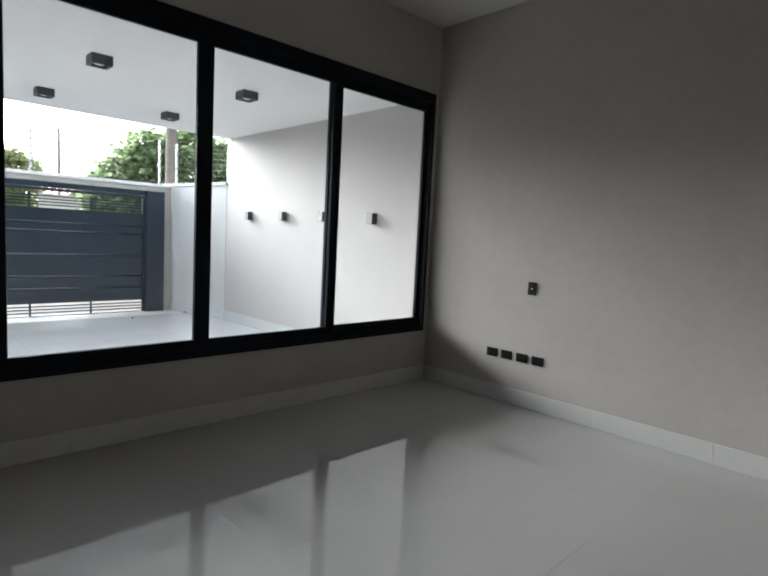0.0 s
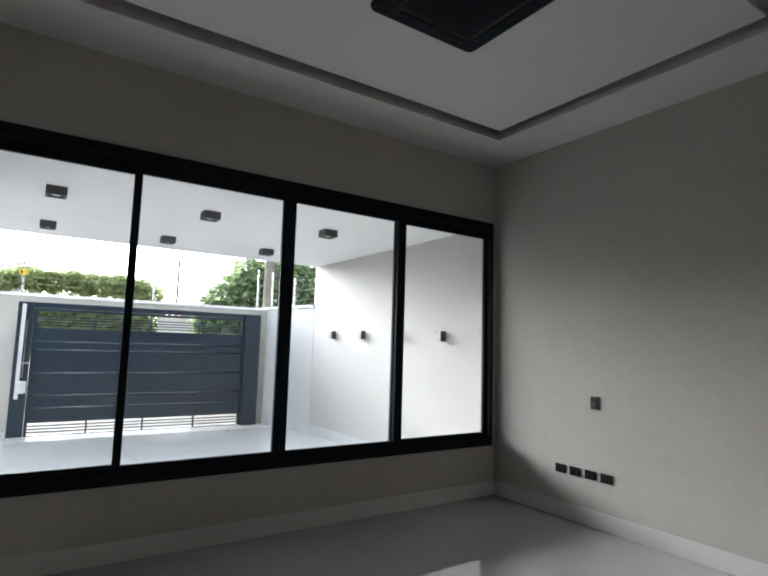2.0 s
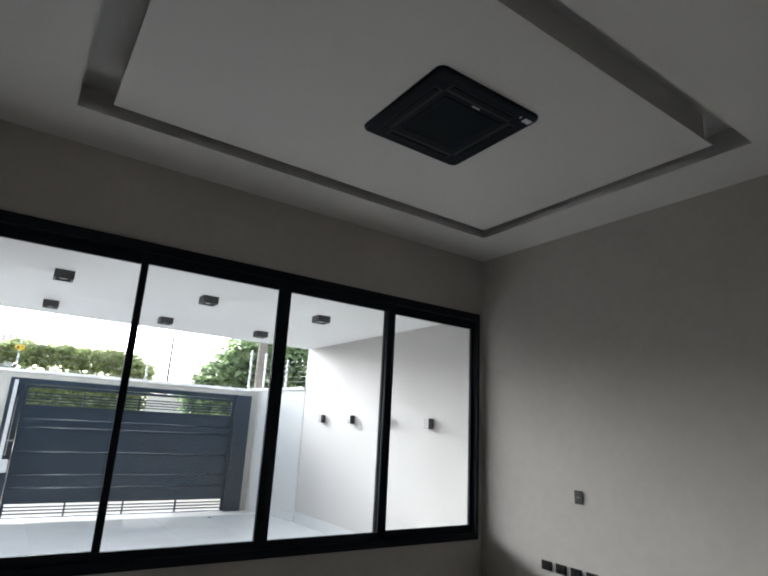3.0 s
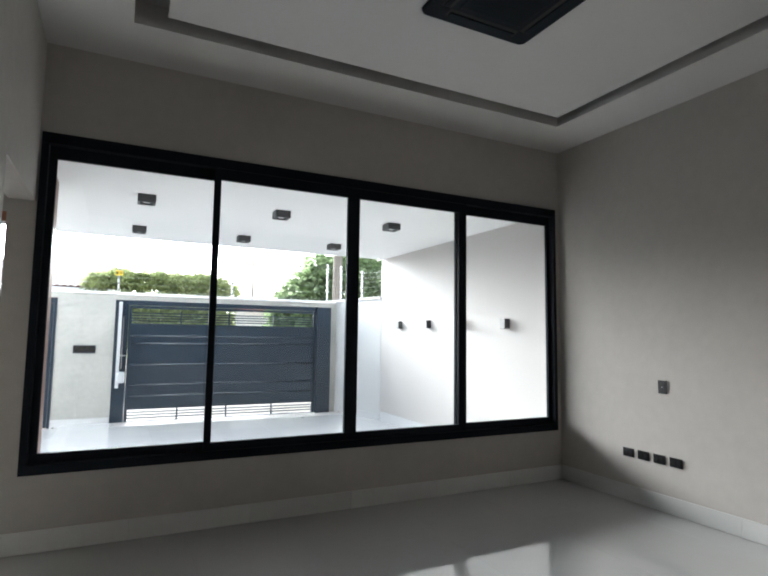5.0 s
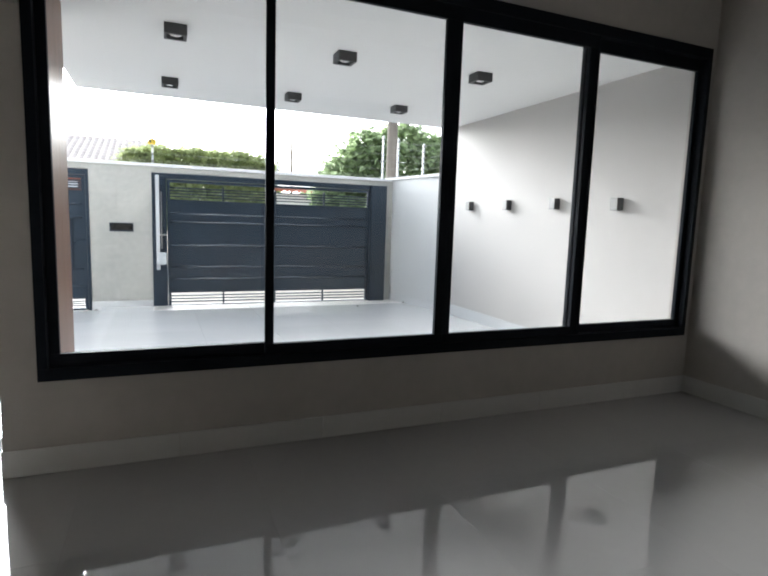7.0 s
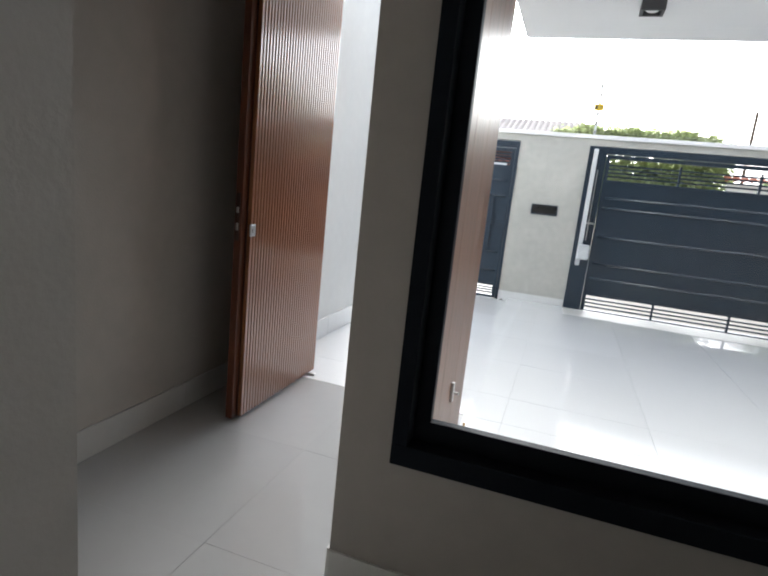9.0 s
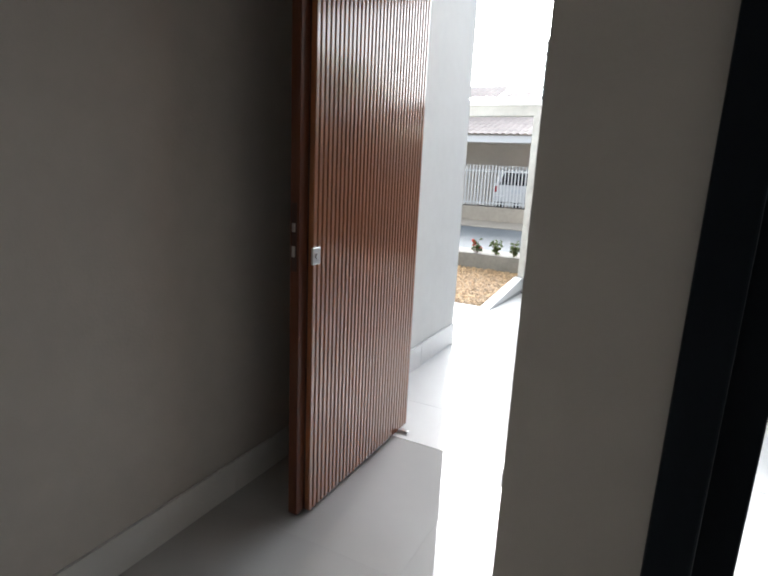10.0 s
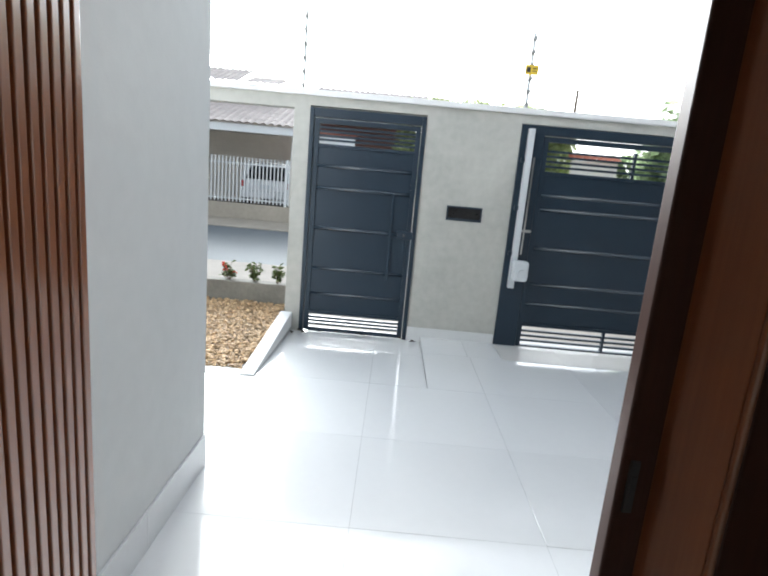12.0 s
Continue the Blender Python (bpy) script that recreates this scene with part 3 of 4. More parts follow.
# ---- gates ----
def gate(name, x0, x1, label, posts, ridges, thirds, hi=(1.80, 2.0), lo=(0.045, 0.225), base=-0.08):
    """A sheet-metal gate in the street wall: frame, sheet with pressed ridges, slats above and below."""
    y = FRONT_Y
    t = thing(name, ((x0 + x1) / 2, y, base), label, "gate")
    cx = (x0 + x1) / 2
    a, b = x0 + posts[0], x1 - posts[1]
    part("post", boxes((x0 - cx + 0.001, a - cx, -0.02, 0.10, 0.0, 2.135), bevel=0.004), GATE, t)
    part("post", boxes((b - cx, x1 - cx - 0.001, -0.02 if posts[1] < 0.1 else -0.09, 0.10, 0.0, 2.135), bevel=0.004), GATE, t)
    part("lintel", boxes((a - cx, b - cx, -0.01, 0.10, 2.055, 2.135), bevel=0.004), GATE, t)
    u, v = a + 0.006 - cx, b - 0.006 - cx
    leaf = part("leaf_frame", boxes((u, u + 0.045, 0.0, 0.05, 0.012, 2.045), (v - 0.045, v, 0.0, 0.05, 0.012, 2.045), (u + 0.045, v - 0.045, 0.002, 0.048, 2.0, 2.045),
                                    (u + 0.045, v - 0.045, 0.002, 0.048, hi[0] - 0.03, hi[0]), (u + 0.045, v - 0.045, 0.002, 0.048, lo[1], lo[1] + 0.03),
                                    (u + 0.045, v - 0.045, 0.002, 0.048, 0.003, lo[0]), bevel=0.002), GATE, t)
    part("sheet", boxes((u + 0.045, v - 0.045, 0.018, 0.030, lo[1] + 0.03, hi[0] - 0.03)), GATE, leaf)
    for k, z in enumerate(ridges):
        deep = 0.030 if k in (1, 2) else 0.018
        bm = bmesh.new()
        arc = [(0.020 - deep * math.sin(a) * 0.7, z + (0.012 + deep * 0.25) * math.cos(a)) for a in (math.pi * n / 6 for n in range(7))]
        ends = [[bm.verts.new((x, y1, z1)) for y1, z1 in arc] for x in (u + 0.046, v - 0.046)]
        for n in range(6):
            bm.faces.new((ends[0][n], ends[0][n + 1], ends[1][n + 1], ends[1][n])).smooth = True
        for e in ends:
            bm.faces.new(e)
        bmesh.ops.recalc_face_normals(bm, faces=bm.faces)
        part("ridge", bm, FOLD, leaf)
    for z0, z1, n in ((hi[0], hi[1], 4), (lo[0], lo[1], 3)):
        for i in range(n):
            z = z0 + (i + 1) * (z1 - z0) / (n + 1)
            part("slat", boxes((u + 0.045, v - 0.045, 0.010, 0.040, z - 0.010, z + 0.010)), GATE, leaf)
        for k in range(1, thirds):
            x = u + (v - u) * k / thirds
            part("mullion", boxes((x - 0.012, x + 0.012, 0.006, 0.044, z0, z1)), GATE, leaf)
    return t, leaf, cx


car_gate, leaf, gx = gate("car_gate", -4.385, -0.425, "wide graphite sheet-metal car gate, closed", (0.215, 0.295), (1.515, 1.385, 1.012, 0.66, 0.465), 4, hi=(1.735, 1.965), lo=(0.042, 0.237))
rail = part("motor_rail", boxes((-4.330 - gx, -4.275 - gx, -0.085, -0.025, 0.62, 2.10), bevel=0.004), PVC, car_gate, "pale grey vertical drive rail")
part("rail_screw", boxes((-4.255 - gx, -4.242 - gx, -0.07, -0.055, 0.95, 1.85)), STEEL, car_gate)
for z in (0.95, 1.38, 1.82):
    part("rail_bracket", boxes((-4.365 - gx, -4.330 - gx, -0.06, -0.02, z - 0.02, z + 0.02), bevel=0.003), GATE, rail)
bm = boxes((-4.320 - gx, -4.185 - gx, -0.20, -0.085, 0.71, 0.90), bevel=0.022)
rod(bm, (-4.245 - gx, -0.235, 0.775), (-4.245 - gx, -0.19, 0.775), 0.05, 18)
part("motor", bm, PVC, car_gate, "pale grey gate motor housing")
part("arm", boxes((-4.275 - gx, -4.180 - gx, -0.05, -0.03, 1.16, 1.185), bevel=0.003), STEEL, car_gate)

ped_gate, pleaf, px = gate("pedestrian_gate", -6.331, -5.255, "narrow graphite sheet-metal gate, closed", (0.04, 0.04), (1.62, 1.415, 1.035, 0.64, 0.385), 1, hi=(1.82, 2.005), lo=(0.042, 0.18), base=-0.09)
part("lock_box", boxes((-5.435 - px, -5.285 - px, -0.035, 0.015, 1.00, 1.075), bevel=0.006), GATE, ped_gate, "dark latch lock box")
bm = bmesh.new()
rod(bm, (-5.370 - px, -0.05, 1.035), (-5.370 - px, -0.034, 1.035), 0.014, 14)
part("keyhole", bm, LAMP, ped_gate)
part("pull_bar", boxes((-5.515 - px, -5.490 - px, -0.012, 0.012, 0.60, 1.42), (-5.520 - px, -5.485 - px, 0.0, 0.012, 0.58, 0.62), bevel=0.003), GATE, ped_gate)

mail = thing("mail_slot", (-4.820, FRONT_Y, 1.130), "dark rectangular mail slot in the cement wall", "mail slot")
part("frame", pierced((-0.168, 0.168), (0, 0.136), [(-0.154, 0.154, 0.014, 0.122)], lambda u, v, w: (u, -0.010 + w, v), 0.010), GATE, mail)
# Black sheet stands in for the slot's dark opening; the wall is solid.
part("flap", boxes((-0.154, 0.154, -0.006, -0.0005, 0.014, 0.122)), PLATE, mail)
part("lip", boxes((-0.150, 0.150, -0.018, -0.010, 0.012, 0.022), bevel=0.002), GATE, mail)

# ---- garden bed ----
bed = thing("garden_kerb", (-6.46, 4.575, -0.06), "white rendered kerb round the pebble bed", "kerb", "structure")
bm = boxes((-0.055, 0.0585, 0.0, FRONT_Y - 4.58, -0.12, 0.15), bevel=0.006)
for v in bm.verts:
    if v.co.z > 0.1:
        v.co.z -= 0.11 * (1 - v.co.y / 1.42)
part("kerb", bm, WHITE, bed)
part("edge", boxes((-3.0, -0.055, 0.0, 0.115, 0.0, 0.032), bevel=0.004), WHITE, bed)
bm = boxes((-9.4, -6.515, 4.68, 6.36, -0.14, -0.045))
for v in bm.verts:
    if v.co.z > -0.1 and v.co.y > 6:
        v.co.z = 0.035
whole("soil_bed", bm, SOIL, "bare soil under the pebbles", "soil", "structure")
bm = bmesh.new()
rng = random.Random(5)
ico = bmesh.new()
bmesh.ops.create_icosphere(ico, subdivisions=1, radius=1.0)
iv, jf = [v.co.copy() for v in ico.verts], [[v.index for v in f.verts] for f in ico.faces]
ico.free()
verts, faces = [], []
for i in range(11000):
    x, y = rng.uniform(-8.6, -6.53), rng.uniform(4.69, 6.35)
    r = rng.uniform(0.008, 0.019)
    m = pose(x, y, -0.040 + 0.050 * (y - 4.70) + rng.uniform(0, 0.03), rng.uniform(-25, 25), rng.uniform(-25, 25), rng.uniform(0, 360)) @ Matrix.Diagonal((r * 1.35, r, r * 0.6, 1))
    n = len(verts)
    verts += [tuple(m @ (v * rng.uniform(0.85, 1.1))) for v in iv]
    faces += [[n + k for k in f] for f in jf]
me = bpy.data.meshes.new("pebbles")
me.from_pydata(verts, [], faces)
me.materials.append(PEBBLE)
tagged(new("pebbles", me), "loose tan river pebbles in the garden bed", "pebbles", kind="stuff")
whole("low_wall", boxes((-10.2, -6.50, 6.36, 6.50, -0.25, 0.265), bevel=0.01), PLANTER, "low rough concrete planter wall", "wall", "structure")


def small_plant(at, seed, red):
    r = random.Random(seed)
    t = thing("flower_plant", at, "small leafy plant with red flowers on the planter wall" if red else "small leafy green plant on the planter wall", "plant")
    bm, lf = bmesh.new(), bmesh.new()
    for i in range(9):
        a, l = r.uniform(0, 6.28), r.uniform(0.06, 0.20)
        tip = Vector((math.cos(a) * 0.09 * r.random(), math.sin(a) * 0.06, l))
        rod(bm, (0, 0, -0.02), tip, 0.004, 5, 0.002)
        for k in range(7):
            c = tip * r.uniform(0.35, 1.0)
            m = pose(*c, r.uniform(-60, 60), r.uniform(-60, 60), r.uniform(0, 360))
            q = [lf.verts.new(m @ Vector(p)) for p in ((0, 0, 0), (0.018, 0.03, 0.004), (0, 0.065, -0.006), (-0.018, 0.03, 0.004))]
            lf.faces.new(q)
        if red and i < 5:
            fl = bmesh.new()
            for k in range(6):
                m = pose(*tip, r.uniform(-70, 70), r.uniform(-70, 70), r.uniform(0, 360))
                fl.faces.new([fl.verts.new(m @ Vector(p)) for p in ((0, 0, 0), (0.014, 0.018, 0), (0, 0.036, 0.006), (-0.014, 0.018, 0))])
            part("flower", fl, FLOWER, t, "red flower")
    part("stems", bm, BARK, t)
    part("leaves", lf, LEAF_LOW, t)


for i, (x, red) in enumerate(((-6.62, 0), (-6.86, 0), (-7.14, 1), (-7.5, 0), (-7.8, 1))):
    small_plant((x - 0.04, 6.43, 0.265), i + 3, red)

# ---- electric fence ----
def fence_post(at, high):
    t = thing("fence_post", at, "thin grey electric fence post on the wall", "fence post", group="electric fence posts")
    part("pole", boxes((-0.014, 0.014, -0.014, 0.014, 0, high), bevel=0.003), PVC, t)
    for i in range(6):
        z = high * (0.06 + 0.172 * i)
        bm = bmesh.new()
        rod(bm, (0, -0.030, z), (0, 0.016, z), 0.021, 10)
        rod(bm, (0, -0.042, z), (0, -0.030, z), 0.012, 8)
        rod(bm, (0, -0.050, z), (0, -0.042, z), 0.018, 10)
        part("insulator", bm, GALV, t, "round grey fence insulator")


posts = [(-9.0, 6.08, 2.195, 0.69), (-6.42, 6.08, 2.195, 0.69), (-4.36, 6.08, 2.195, 0.66), (-2.4, 6.08, 2.195, 0.66), (-0.46, 6.08, 2.195, 0.78), (-0.13, 6.14, 2.22, 0.74), (0.03, 5.40, 2.22, 0.57), (0.09, 4.6, 2.22, 0.52)]
for x, y, z, h in posts:
    fence_post((x, y, z), h)
wires = thing("fence_wires", (-4.0, 6.034, 2.195), "thin electric fence wires strung along the walls", "wire")
for i in range(6):
    bm = bmesh.new()
    for a, b in zip(posts, posts[1:]):
        f = 0.06 + 0.172 * i
        rod(bm, (a[0] + 4.0, a[1] - 6.08, a[2] - 2.195 + a[3] * f), (b[0] + 4.0, b[1] - 6.08, b[2] - 2.195 + b[3] * f), 0.0008, 4)
    part("wire", bm, STEEL, wires)
sg = thing("warning_sign", (-4.36, 6.032, 2.49), "small yellow warning sign on the fence post", "sign")
part("board", boxes((-0.06, 0.06, -0.004, 0.0, 0, 0.085), bevel=0.002), SIGN, sg)
part("mark", boxes((-0.045, -0.012, -0.0055, -0.004, 0.02, 0.065), (0.005, 0.048, -0.0055, -0.004, 0.05, 0.06), (0.005, 0.048, -0.0055, -0.004, 0.03, 0.036)), SIGN_INK, sg)

# ---- street ----
whole("ground", boxes((-400, 400, 6.16, 800, -0.8, -0.60), (-400, 400, -400, ROOM_BACK - 0.15, -0.8, -0.60), (-400, -11.0, ROOM_BACK - 0.15, 6.16, -0.8, -0.60), (-11.0, HALL_W - 0.15, ROOM_BACK - 0.15, 1.745, -0.8, -0.60), (0.18, 400, ROOM_BACK - 0.15, 6.16, -0.8, -0.60)),
      SOIL, "bare ground reaching the horizon", "ground", "structure")
whole("pavement_near", boxes((-60, 60, 6.17, 9.6, -0.8, -0.14)), CONCRETE, "pale concrete pavement along the street wall", "pavement", "structure")
whole("road", boxes((-60, 60, 9.6, 16.1, -0.8, -0.38)), ASPHALT, "worn wet grey asphalt street", "road", "structure")
whole("pavement_far", boxes((-60, 60, 16.1, 18.3, -0.8, -0.35)), PAVE_FAR, "worn tan concrete pavement across the street", "pavement", "structure")

whole("driveway_far", boxes((-16.0, -8.2, 18.5, 25.0, -0.8, -0.055)), CONCRETE, "concrete driveway behind the white fence", "driveway", "structure")


def corrugated(x0, x1, y0, y1, z0, z1, pitch=0.24, amp=0.055, rows=7):
    """Roof plane that rises from (y0, z0) to (y1, z1), in overlapping courses of rounded tiles."""
    bm = bmesh.new()
    n = int((x1 - x0) / pitch) * 6
    grid = []
    for j in range(rows * 2):
        f = (j + 1) // 2 / rows
        lift = 0.014 if j % 2 == 0 else 0.0
        grid.append([bm.verts.new((x0 + (x1 - x0) * i / n, y0 + (y1 - y0) * f, z0 + (z1 - z0) * f + lift + amp * abs(math.sin(math.pi * i / 6)))) for i in range(n + 1)])
    for a, b in zip(grid, grid[1:]):
        for i in range(n):
            bm.faces.new((a[i], a[i + 1], b[i + 1], b[i]))
    return bm


hs = thing("house", (-11.78, 20.9, -0.05), "cream house with grey tiled roof and open carport", "house")
for d in ((-4.2, 3.0, 1.6, 1.8, -0.4, 3.2), (-4.2, -4.0, -2.4, 1.6, -0.4, 2.5), (-0.2, 0.05, -2.6, -2.35, -0.4, 2.42), (2.8, 3.0, -2.4, 1.6, -0.4, 2.42)):
    part("wall", boxes(d), HOUSE, hs)
part("beam", boxes((-4.4, 3.2, -2.95, -2.72, 2.42, 2.66), bevel=0.01), WHITE, hs, "white eaves beam")
part("roof", corrugated(-4.7, 3.4, -3.1, 0.6, 2.66, 3.72), ROOF, hs)
part("upper_wall", boxes((-3.5, 1.5, 0.7, 3.4, 2.6, 4.28)), HOUSE, hs)
part("upper_roof", corrugated(-3.7, 0.12, 0.4, 3.0, 4.30, 5.15), ROOF, hs)
part("upper_roof", corrugated(0.12, 1.65, 0.4, 3.0, 4.30, 4.90), ROOF, hs)

hs2 = thing("house", (-6.5, 22.9, -0.44), "brown house with red and grey tiled roofs", "house")
part("wall", boxes((-2.1, 1.3, -1.0, 1.4, -0.2, 4.2)), BROWN, hs2)
part("awning", corrugated(-2.4, -0.55, -3.2, -1.0, 2.98, 3.25, rows=3), ROOF_RED, hs2, "red clay tile awning")
part("band", boxes((-2.4, -0.55, -3.22, -3.1, 2.72, 2.96)), WHITE, hs2, "white fascia band")
part("roof", corrugated(-2.6, 2.0, -2.9, 1.5, 3.72, 5.19, rows=9), ROOF, hs2, "grey tiled roof")
part("eave", boxes((-2.6, 2.0, -2.95, -2.8, 3.50, 3.70), bevel=0.01), WHITE, hs2, "white eaves board")

fn = thing("street_fence", (-11.24, 18.4, -0.36), "white steel bar fence on a low wall", "fence")
part("plinth", boxes((-4.5, 3.6, -0.08, 0.08, -0.15, 0.50), bevel=0.01), PAVE_FAR, fn)
part("rail", boxes((-4.5, 3.6, -0.015, 0.015, 0.62, 0.66)), WHITE_METAL, fn)
part("rail", boxes((-4.5, 3.6, -0.015, 0.015, 1.74, 1.79)), WHITE_METAL, fn)
part("post", boxes((2.14, 2.22, -0.04, 0.04, 0.50, 2.0), bevel=0.006), WHITE_METAL, fn)
bar = mesh_of("bar", boxes((-0.019, 0.019, -0.014, 0.014, 0.54, 1.97)), WHITE_METAL)
for i in range(67):
    b = new("bar", bar)
    b.parent = fn
    b.location = (-4.45 + i * 0.12, -0.03, 0)

# car behind the fence
car = thing("parked_car", (-9.88, 20.9, -0.05), "white hatchback parked in the carport across the street", "car")
bm = bmesh.new()
prof = ((-1.9, 0.35), (-1.92, 0.75), (-1.85, 0.95), (-1.45, 1.48), (-1.2, 1.55), (0.35, 1.52), (1.0, 1.0), (1.9, 0.88), (2.0, 0.6), (1.95, 0.33))
ring = [[bm.verts.new((x, y, z)) for y, z in prof] for x in (-0.85, -0.80, 0.80, 0.85)]
for k, r in enumerate(ring):
    for v in r:
        if k in (0, 3):
            v.co.z = 0.35 + (v.co.z - 0.35) * 0.93
for a, b in zip(ring, ring[1:]):
    for i in range(len(prof)):
        bm.faces.new((a[i], a[(i + 1) % len(prof)], b[(i + 1) % len(prof)], b[i]))
bm.faces.new(ring[0])
bm.faces.new(ring[-1])
bmesh.ops.recalc_face_normals(bm, faces=bm.faces)
part("body", bm, CAR, car)
bm = bmesh.new()
bm.faces.new([bm.verts.new(c) for c in ((-0.68, -1.855, 0.985), (0.68, -1.855, 0.985), (0.60, -1.485, 1.45), (-0.60, -1.485, 1.45))])
bmesh.ops.solidify(bm, geom=bm.faces[:], thickness=-0.02)
part("rear_window", bm, CAR_GLASS, car)
part("bumper", boxes((-0.84, 0.84, -1.99, -1.88, 0.36, 0.60), bevel=0.03), CAR, car)
part("number_plate", boxes((-0.2, 0.2, -1.945, -1.925, 0.70, 0.83), bevel=0.004), PVC, car)
for sx in (-1, 1):
    part("tail_lamp", boxes((sx * 0.76 - 0.07, sx * 0.76 + 0.07, -1.95, -1.86, 0.72, 0.93), bevel=0.015), TAIL, car, "red tail lamp")
    for wy in (-1.25, 1.25):
        bm = bmesh.new()
        rod(bm, (sx * 0.66, wy, 0.31), (sx * 0.86, wy, 0.31), 0.31, 24)
        wh = part("wheel", bm, RUBBER, car)
        bm = bmesh.new()
        rod(bm, (sx * 0.861, wy, 0.31), (sx * 0.872, wy, 0.31), 0.19, 20)
        part("rim", bm, STEEL, wh)

# utility pole
pole = thing("utility_pole", (0.24, 7.30, -0.4), "grey concrete utility pole beyond the wall", "utility pole")
bm = bmesh.new()
rod(bm, (0, 0, 0), (0, 0, 7.5), 0.13, 14, 0.085)
part("shaft", bm, POLE, pole)
pole2 = thing("utility_pole", (3.3, 30.0, -0.6), "thin dark pole far down the street", "utility pole")
bm = bmesh.new()
rod(bm, (0, 0, 0), (0, 0, 7.1), 0.09, 10, 0.07)
part("shaft", bm, BARK, pole2)
cables = thing("power_cables", (3.3, 30.0, 5.2), "thin dark power cables strung from the far pole", "cable")
for dz in (0.15, 0.55, 0.95):
    bm = bmesh.new()
    pts = [Vector((x, 0, dz - 0.0035 * x * (26 - x))) for x in range(0, 27, 2)]
    for a, b in zip(pts, pts[1:]):
        rod(bm, a, b, 0.012, 5)
    part("cable", bm, RUBBER, cables)


# ---- planting beyond the street ----
def leaf_cloud(blobs, count, size, seed):
    """Leaves scattered through overlapping uneven clumps (x, y, z, rx, ry, rz)."""
    r = random.Random(seed)
    verts, faces = [], []
    total = sum(b[3] * b[5] for b in blobs)
    for b in blobs:
        for i in range(int(count * b[3] * b[5] / total)):
            d = Vector((r.gauss(0, 1), r.gauss(0, 1), r.gauss(0, 1))).normalized() * (r.uniform(0.55, 1.0) + 0.16 * r.random() ** 3)
            bump = 0.82 + 0.3 * noise.noise(Vector((d.x * 2 + b[0], d.y * 2, d.z * 2 + seed)))
            c = Vector((b[0] + d.x * b[3] * bump, b[1] + d.y * b[4] * bump, b[2] + d.z * b[5] * bump))
            s = size * r.uniform(0.6, 1.3)
            m = pose(*c, r.uniform(-55, 35), r.uniform(-45, 45), r.uniform(0, 360))
            n = len(verts)
            verts += [tuple(m @ Vector(p)) for p in ((0, 0, 0), (s * 0.34, s * 0.45, s * 0.06), (0, s, -s * 0.12), (-s * 0.34, s * 0.45, s * 0.06))]
            faces += [(n, n + 1, n + 2), (n, n + 2, n + 3)]
    me = bpy.data.meshes.new("crown")
    me.from_pydata(verts, [], faces)
    return me


def tree(at, blobs, count, size, seed, material, label, trunk):
    t = thing("tree", at, label, "tree")
    bm = bmesh.new()
    top = Vector((0.1, 0, trunk))
    rod(bm, (0, 0, 0), top, 0.17, 12, 0.11)
    for b in blobs[:7]:
        rod(bm, top - Vector((0, 0, 0.15)), (b[0] * 0.8, b[1] * 0.8, b[2]), 0.07, 8, 0.025)
    part("trunk", bm, BARK, t)
    me = leaf_cloud(blobs, count, size, seed)
    me.materials.append(material)
    ob = new("crown", me)
    ob.parent = t


tree((3.3, 14.6, -0.33), [(0, 0, 3.6, 2.0, 1.7, 1.5), (-1.5, 0.1, 3.3, 1.2, 1.1, 1.1), (-0.9, -0.3, 4.1, 1.1, 1.0, 0.9), (1.7, 0.2, 4.0, 1.6, 1.3, 1.3), (-2.1, 0, 2.6, 0.9, 0.9, 0.9), (0.5, 0, 4.7, 1.1, 1.0, 0.7), (3.3, 0.2, 3.5, 1.6, 1.3, 1.7), (0.2, 0, 2.3, 2.2, 1.2, 0.8)],
     15000, 0.24, 11, LEAF, "broad-leaved green tree behind the wall", 2.4)
hedge = thing("hedge_bush", (-2.55, 20.2, -0.30), "tall yellowish green bushes across the street", "bush")
hr = random.Random(21)
hb = []
for i in range(13):
    x = -2.65 + i * 0.44
    hb.append((x, hr.uniform(-0.3, 0.3), 3.55 + 0.5 * math.sin(math.pi * (i + 0.8) / 13.6) ** 0.5 + hr.uniform(-0.12, 0.12), 0.65, 0.6, 0.62))
    hb.append((x, 0, 2.3, 0.65, 0.6, 1.6))
me = leaf_cloud(hb, 24000, 0.20, 23)
me.materials.append(LEAF_PALE)
ob = new("foliage", me)
ob.parent = hedge
bm = bmesh.new()
for i in range(13):
    rod(bm, (-2.65 + i * 0.44, 0, 0), (-2.65 + i * 0.44 + 0.1, 0, 2.4), 0.05, 7, 0.02)
part("stems", bm, BARK, hedge)
hedge2 = thing("hedge_bush", (3.7, 20.4, -0.47), "dense green bushes beside the cream garden wall", "bush")
hb = []
for i in range(9):
    hb.append((i * 0.62 - 1.75, hr.uniform(-0.25, 0.25), 2.75 + hr.uniform(-0.15, 0.2), 0.62, 0.6, 0.62))
    hb.append((i * 0.62 - 1.75, 0, 1.6, 0.62, 0.6, 1.25))
me = leaf_cloud(hb, 12000, 0.20, 29)
me.materials.append(LEAF)
ob = new("foliage", me)
ob.parent = hedge2
bm = bmesh.new()
for i in range(9):
    rod(bm, (i * 0.62 - 1.75, 0, 0), (i * 0.62 - 1.7, 0, 1.9), 0.05, 7, 0.02)
part("stems", bm, BARK, hedge2)
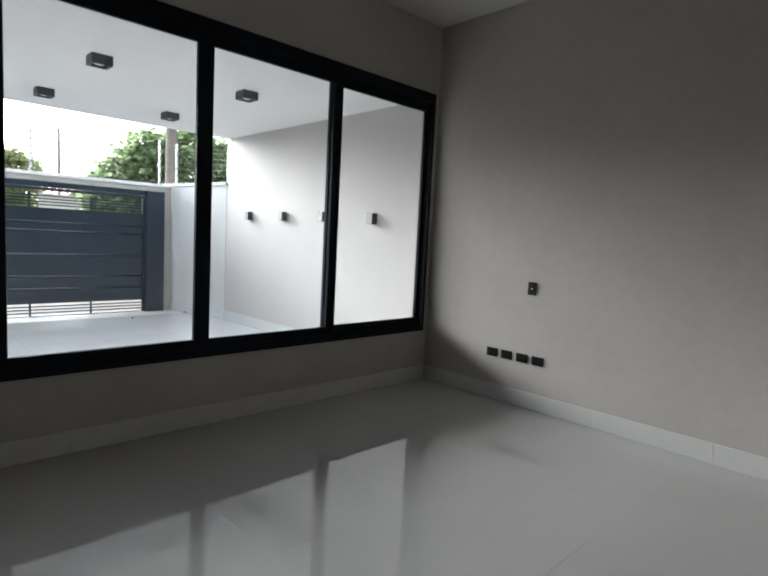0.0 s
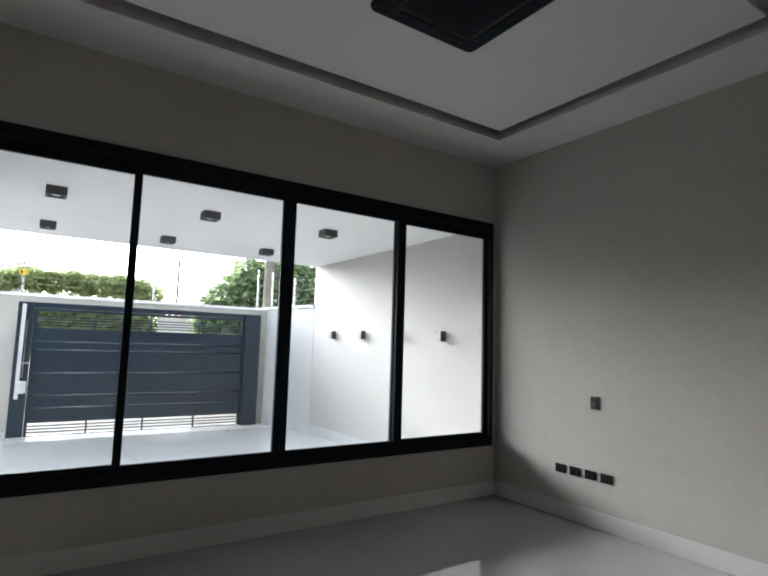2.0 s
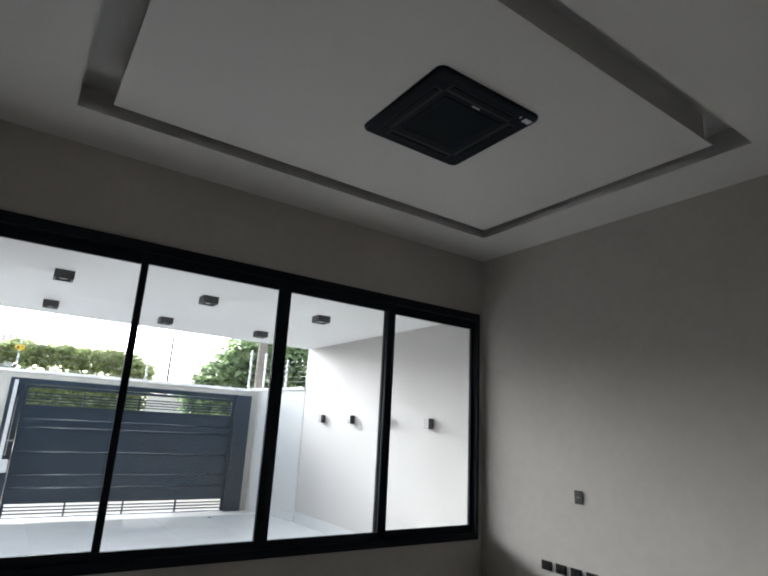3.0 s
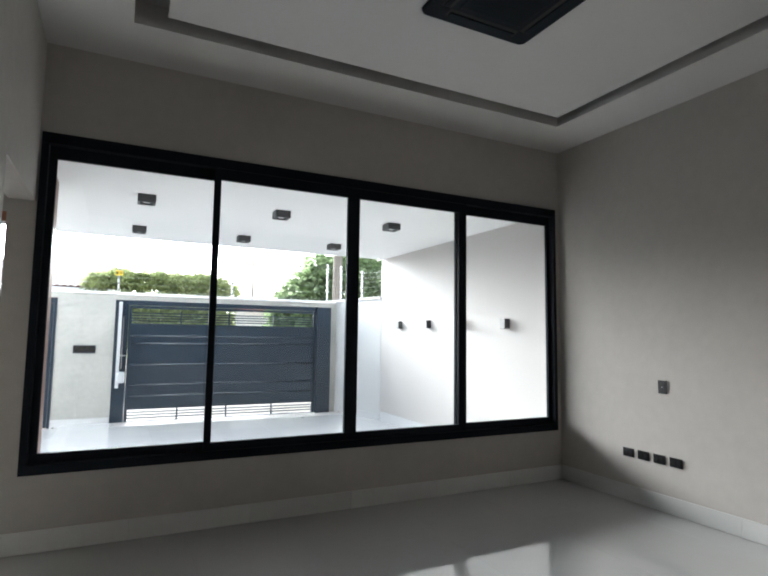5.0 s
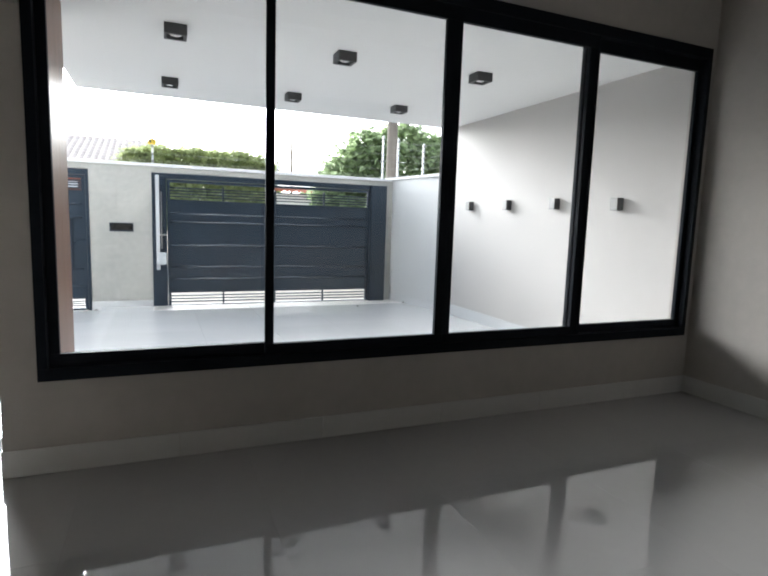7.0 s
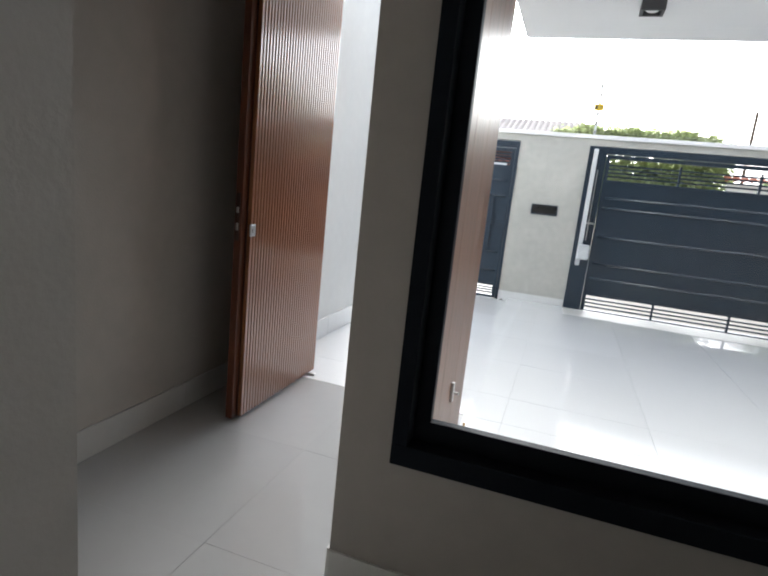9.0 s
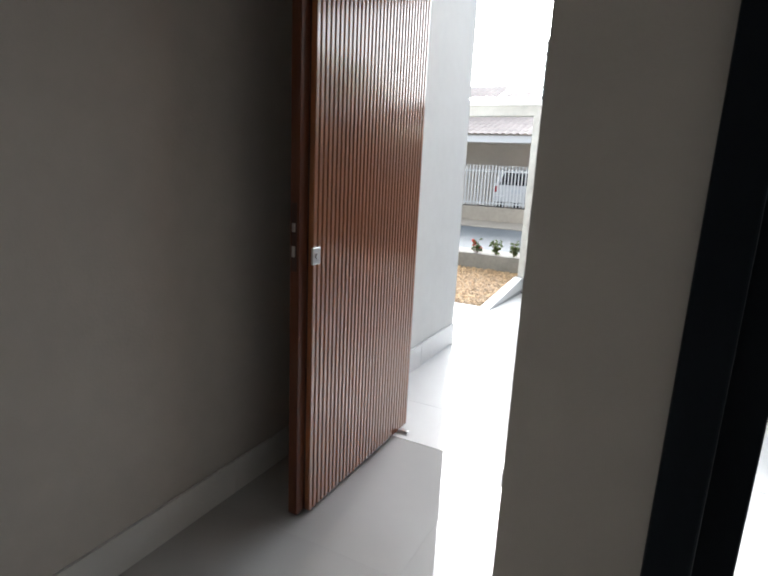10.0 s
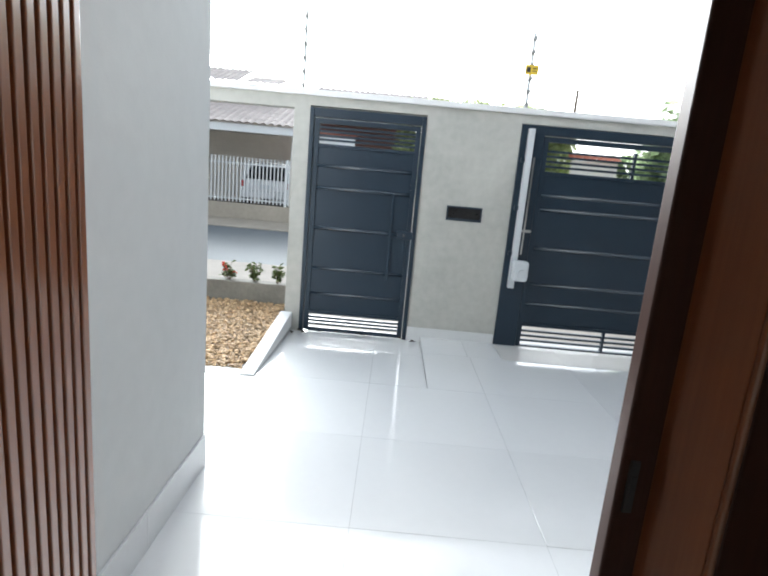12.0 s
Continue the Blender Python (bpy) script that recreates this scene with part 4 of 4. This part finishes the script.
whole("garden_wall_far", boxes((0.3, 1.85, 19.5, 19.65, -0.5, 2.48)), HOUSE, "cream garden wall across the street", "wall", "structure")
whole("garden_wall_cap", corrugated(0.2, 1.95, 19.35, 19.75, 2.49, 2.68, rows=2), ROOF_RED, "red tile cap on the garden wall", "wall cap", "structure")

# ---- small debris ----
for i, (x, y) in enumerate(((-6.31, 6.04), (-6.26, 5.97), (-6.11, 6.02), (-5.95, 6.05), (-5.72, 6.05), (-5.66, 6.04), (-5.32, 6.05), (-5.19, 5.97), (-0.28, 5.86), (-0.22, 5.55), (-6.37, 5.93), (-1.2, 5.3))):
    r = random.Random(i + 50)
    bm = bmesh.new()
    m = pose(0, 0, 0.004, r.uniform(-8, 8), r.uniform(-8, 8), r.uniform(0, 360))
    q = [bm.verts.new(m @ Vector(p)) for p in ((-0.035, 0, 0.002), (-0.008, 0.020, 0.024), (0.04, 0, 0.008), (0.006, -0.022, 0.016))]
    bm.faces.new(q)
    bmesh.ops.solidify(bm, geom=bm.faces[:], thickness=0.003)
    d = whole("dry_leaf", bm, DRY, "small dry brown leaf on the tiles", "leaf", group="dry leaves")
    d.location = (x, y - 0.08, ground_z(y - 0.08) + (-0.035 if x < -5.1 else 0.0))
stopper = thing("door_stop", (-4.865, 1.38, ground_z(1.38)), "small brass disc door stop on the floor", "door stop")
bm = bmesh.new()
rod(bm, (0, 0, 0), (0, 0, 0.012), 0.035, 20)
part("disc", bm, BRASS, stopper)
bm = bmesh.new()
rod(bm, (0, 0, 0.012), (0.0, 0.01, 0.06), 0.006, 8)
part("hook", bm, BRASS, stopper)

# ---- tiles ----
TS = 0.87
tile_cache = {}


def tile(parent, x0, x1, y0, y1, material, r, tilt):
    """One tile, its top at floor level."""
    key = (round(x1 - x0, 3), round(y1 - y0, 3), material.name)
    if key not in tile_cache:
        gap, e = (0.0001, 0.0002) if material == TILE else (0.0008, 0.0008)
        a, b = (x1 - x0) / 2 - gap, (y1 - y0) / 2 - gap
        bm = bmesh.new()
        lo = [bm.verts.new((sx * a, sy * b, -0.010)) for sx, sy in ((-1, -1), (1, -1), (1, 1), (-1, 1))]
        mi = [bm.verts.new((sx * a, sy * b, -e)) for sx, sy in ((-1, -1), (1, -1), (1, 1), (-1, 1))]
        hi = [bm.verts.new((sx * (a - e), sy * (b - e), 0)) for sx, sy in ((-1, -1), (1, -1), (1, 1), (-1, 1))]
        bm.faces.new(hi)
        for p, q in ((lo, mi), (mi, hi)):
            for i in range(4):
                bm.faces.new((p[i], p[(i + 1) % 4], q[(i + 1) % 4], q[i]))
        tile_cache[key] = mesh_of("tile", bm, material)
    ob = new("tile", tile_cache[key])
    ob.parent = parent
    ob.location = ((x0 + x1) / 2, (y0 + y1) / 2, 0.0)
    ob.rotation_euler = (r.uniform(-tilt, tilt), r.uniform(-tilt, tilt), 0)
    return ob


def tiled(parent, xs, ys, material, seed, tilt, keep=lambda x, y: True):
    r = random.Random(seed)
    for x0, x1 in zip(xs, xs[1:]):
        for y0, y1 in zip(ys, ys[1:]):
            if keep((x0 + x1) / 2, (y0 + y1) / 2):
                tile(parent, x0, x1, y0, y1, material, r, tilt)


XS = [-5.55 + TS * k for k in range(-1, 7)] + [0.0]
XS = [HALL_W] + [x for x in XS if HALL_W + 0.05 < x < -0.05] + [0.0]
YS_IN = [-TS * k for k in range(0, 8)][::-1]
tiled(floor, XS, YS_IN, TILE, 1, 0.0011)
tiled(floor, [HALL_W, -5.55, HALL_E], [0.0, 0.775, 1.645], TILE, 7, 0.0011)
XO = [-9.06, -8.19, -7.32] + [x for x in [-5.55 + TS * k for k in range(-1, 7)] if x < -0.05] + [0.0]
tiled(floor_out, XO, [1.647, 2.10, 2.94, 3.79, 4.65], TILE_OUT, 2, 0.0008, lambda x, y: x > -6.46 or y > 3.3)
XO2 = [-6.40] + [x for x in XO if -6.3 < x]
tiled(floor_out, [-5.11] + [x for x in XO2 if x > -5], [4.65, 5.50], TILE_OUT, 3, 0.0008)
tiled(floor_out, [-4.385] + [x for x in XO2 if x > -4.3], [5.50, FRONT_Y + 0.02], BEIGE, 4, 0.0006, lambda x, y: x > -4.4)
tiled(floor_out, [-5.11, -4.70, -4.385], [5.50, FRONT_Y + 0.02], TILE_OUT, 4, 0.0006)
for x0, x1 in ((-6.40, -5.55), (-5.55, -5.112)):
    for y0, y1 in ((4.65, 5.50), (5.50, 6.10)):
        slope = tile(floor_out, x0, x1, y0, y1, TILE_OUT, random.Random(8), 0.0004)
        slope.location.z = -0.035 * ((y0 + y1) / 2 - 4.65)
        slope.rotation_euler.x = -0.035
tiled(floor_out, [-4.905] + [x for x in XO if x > -4.8], [0.15, 0.80, 1.647], TILE_OUT, 6, 0.0006)
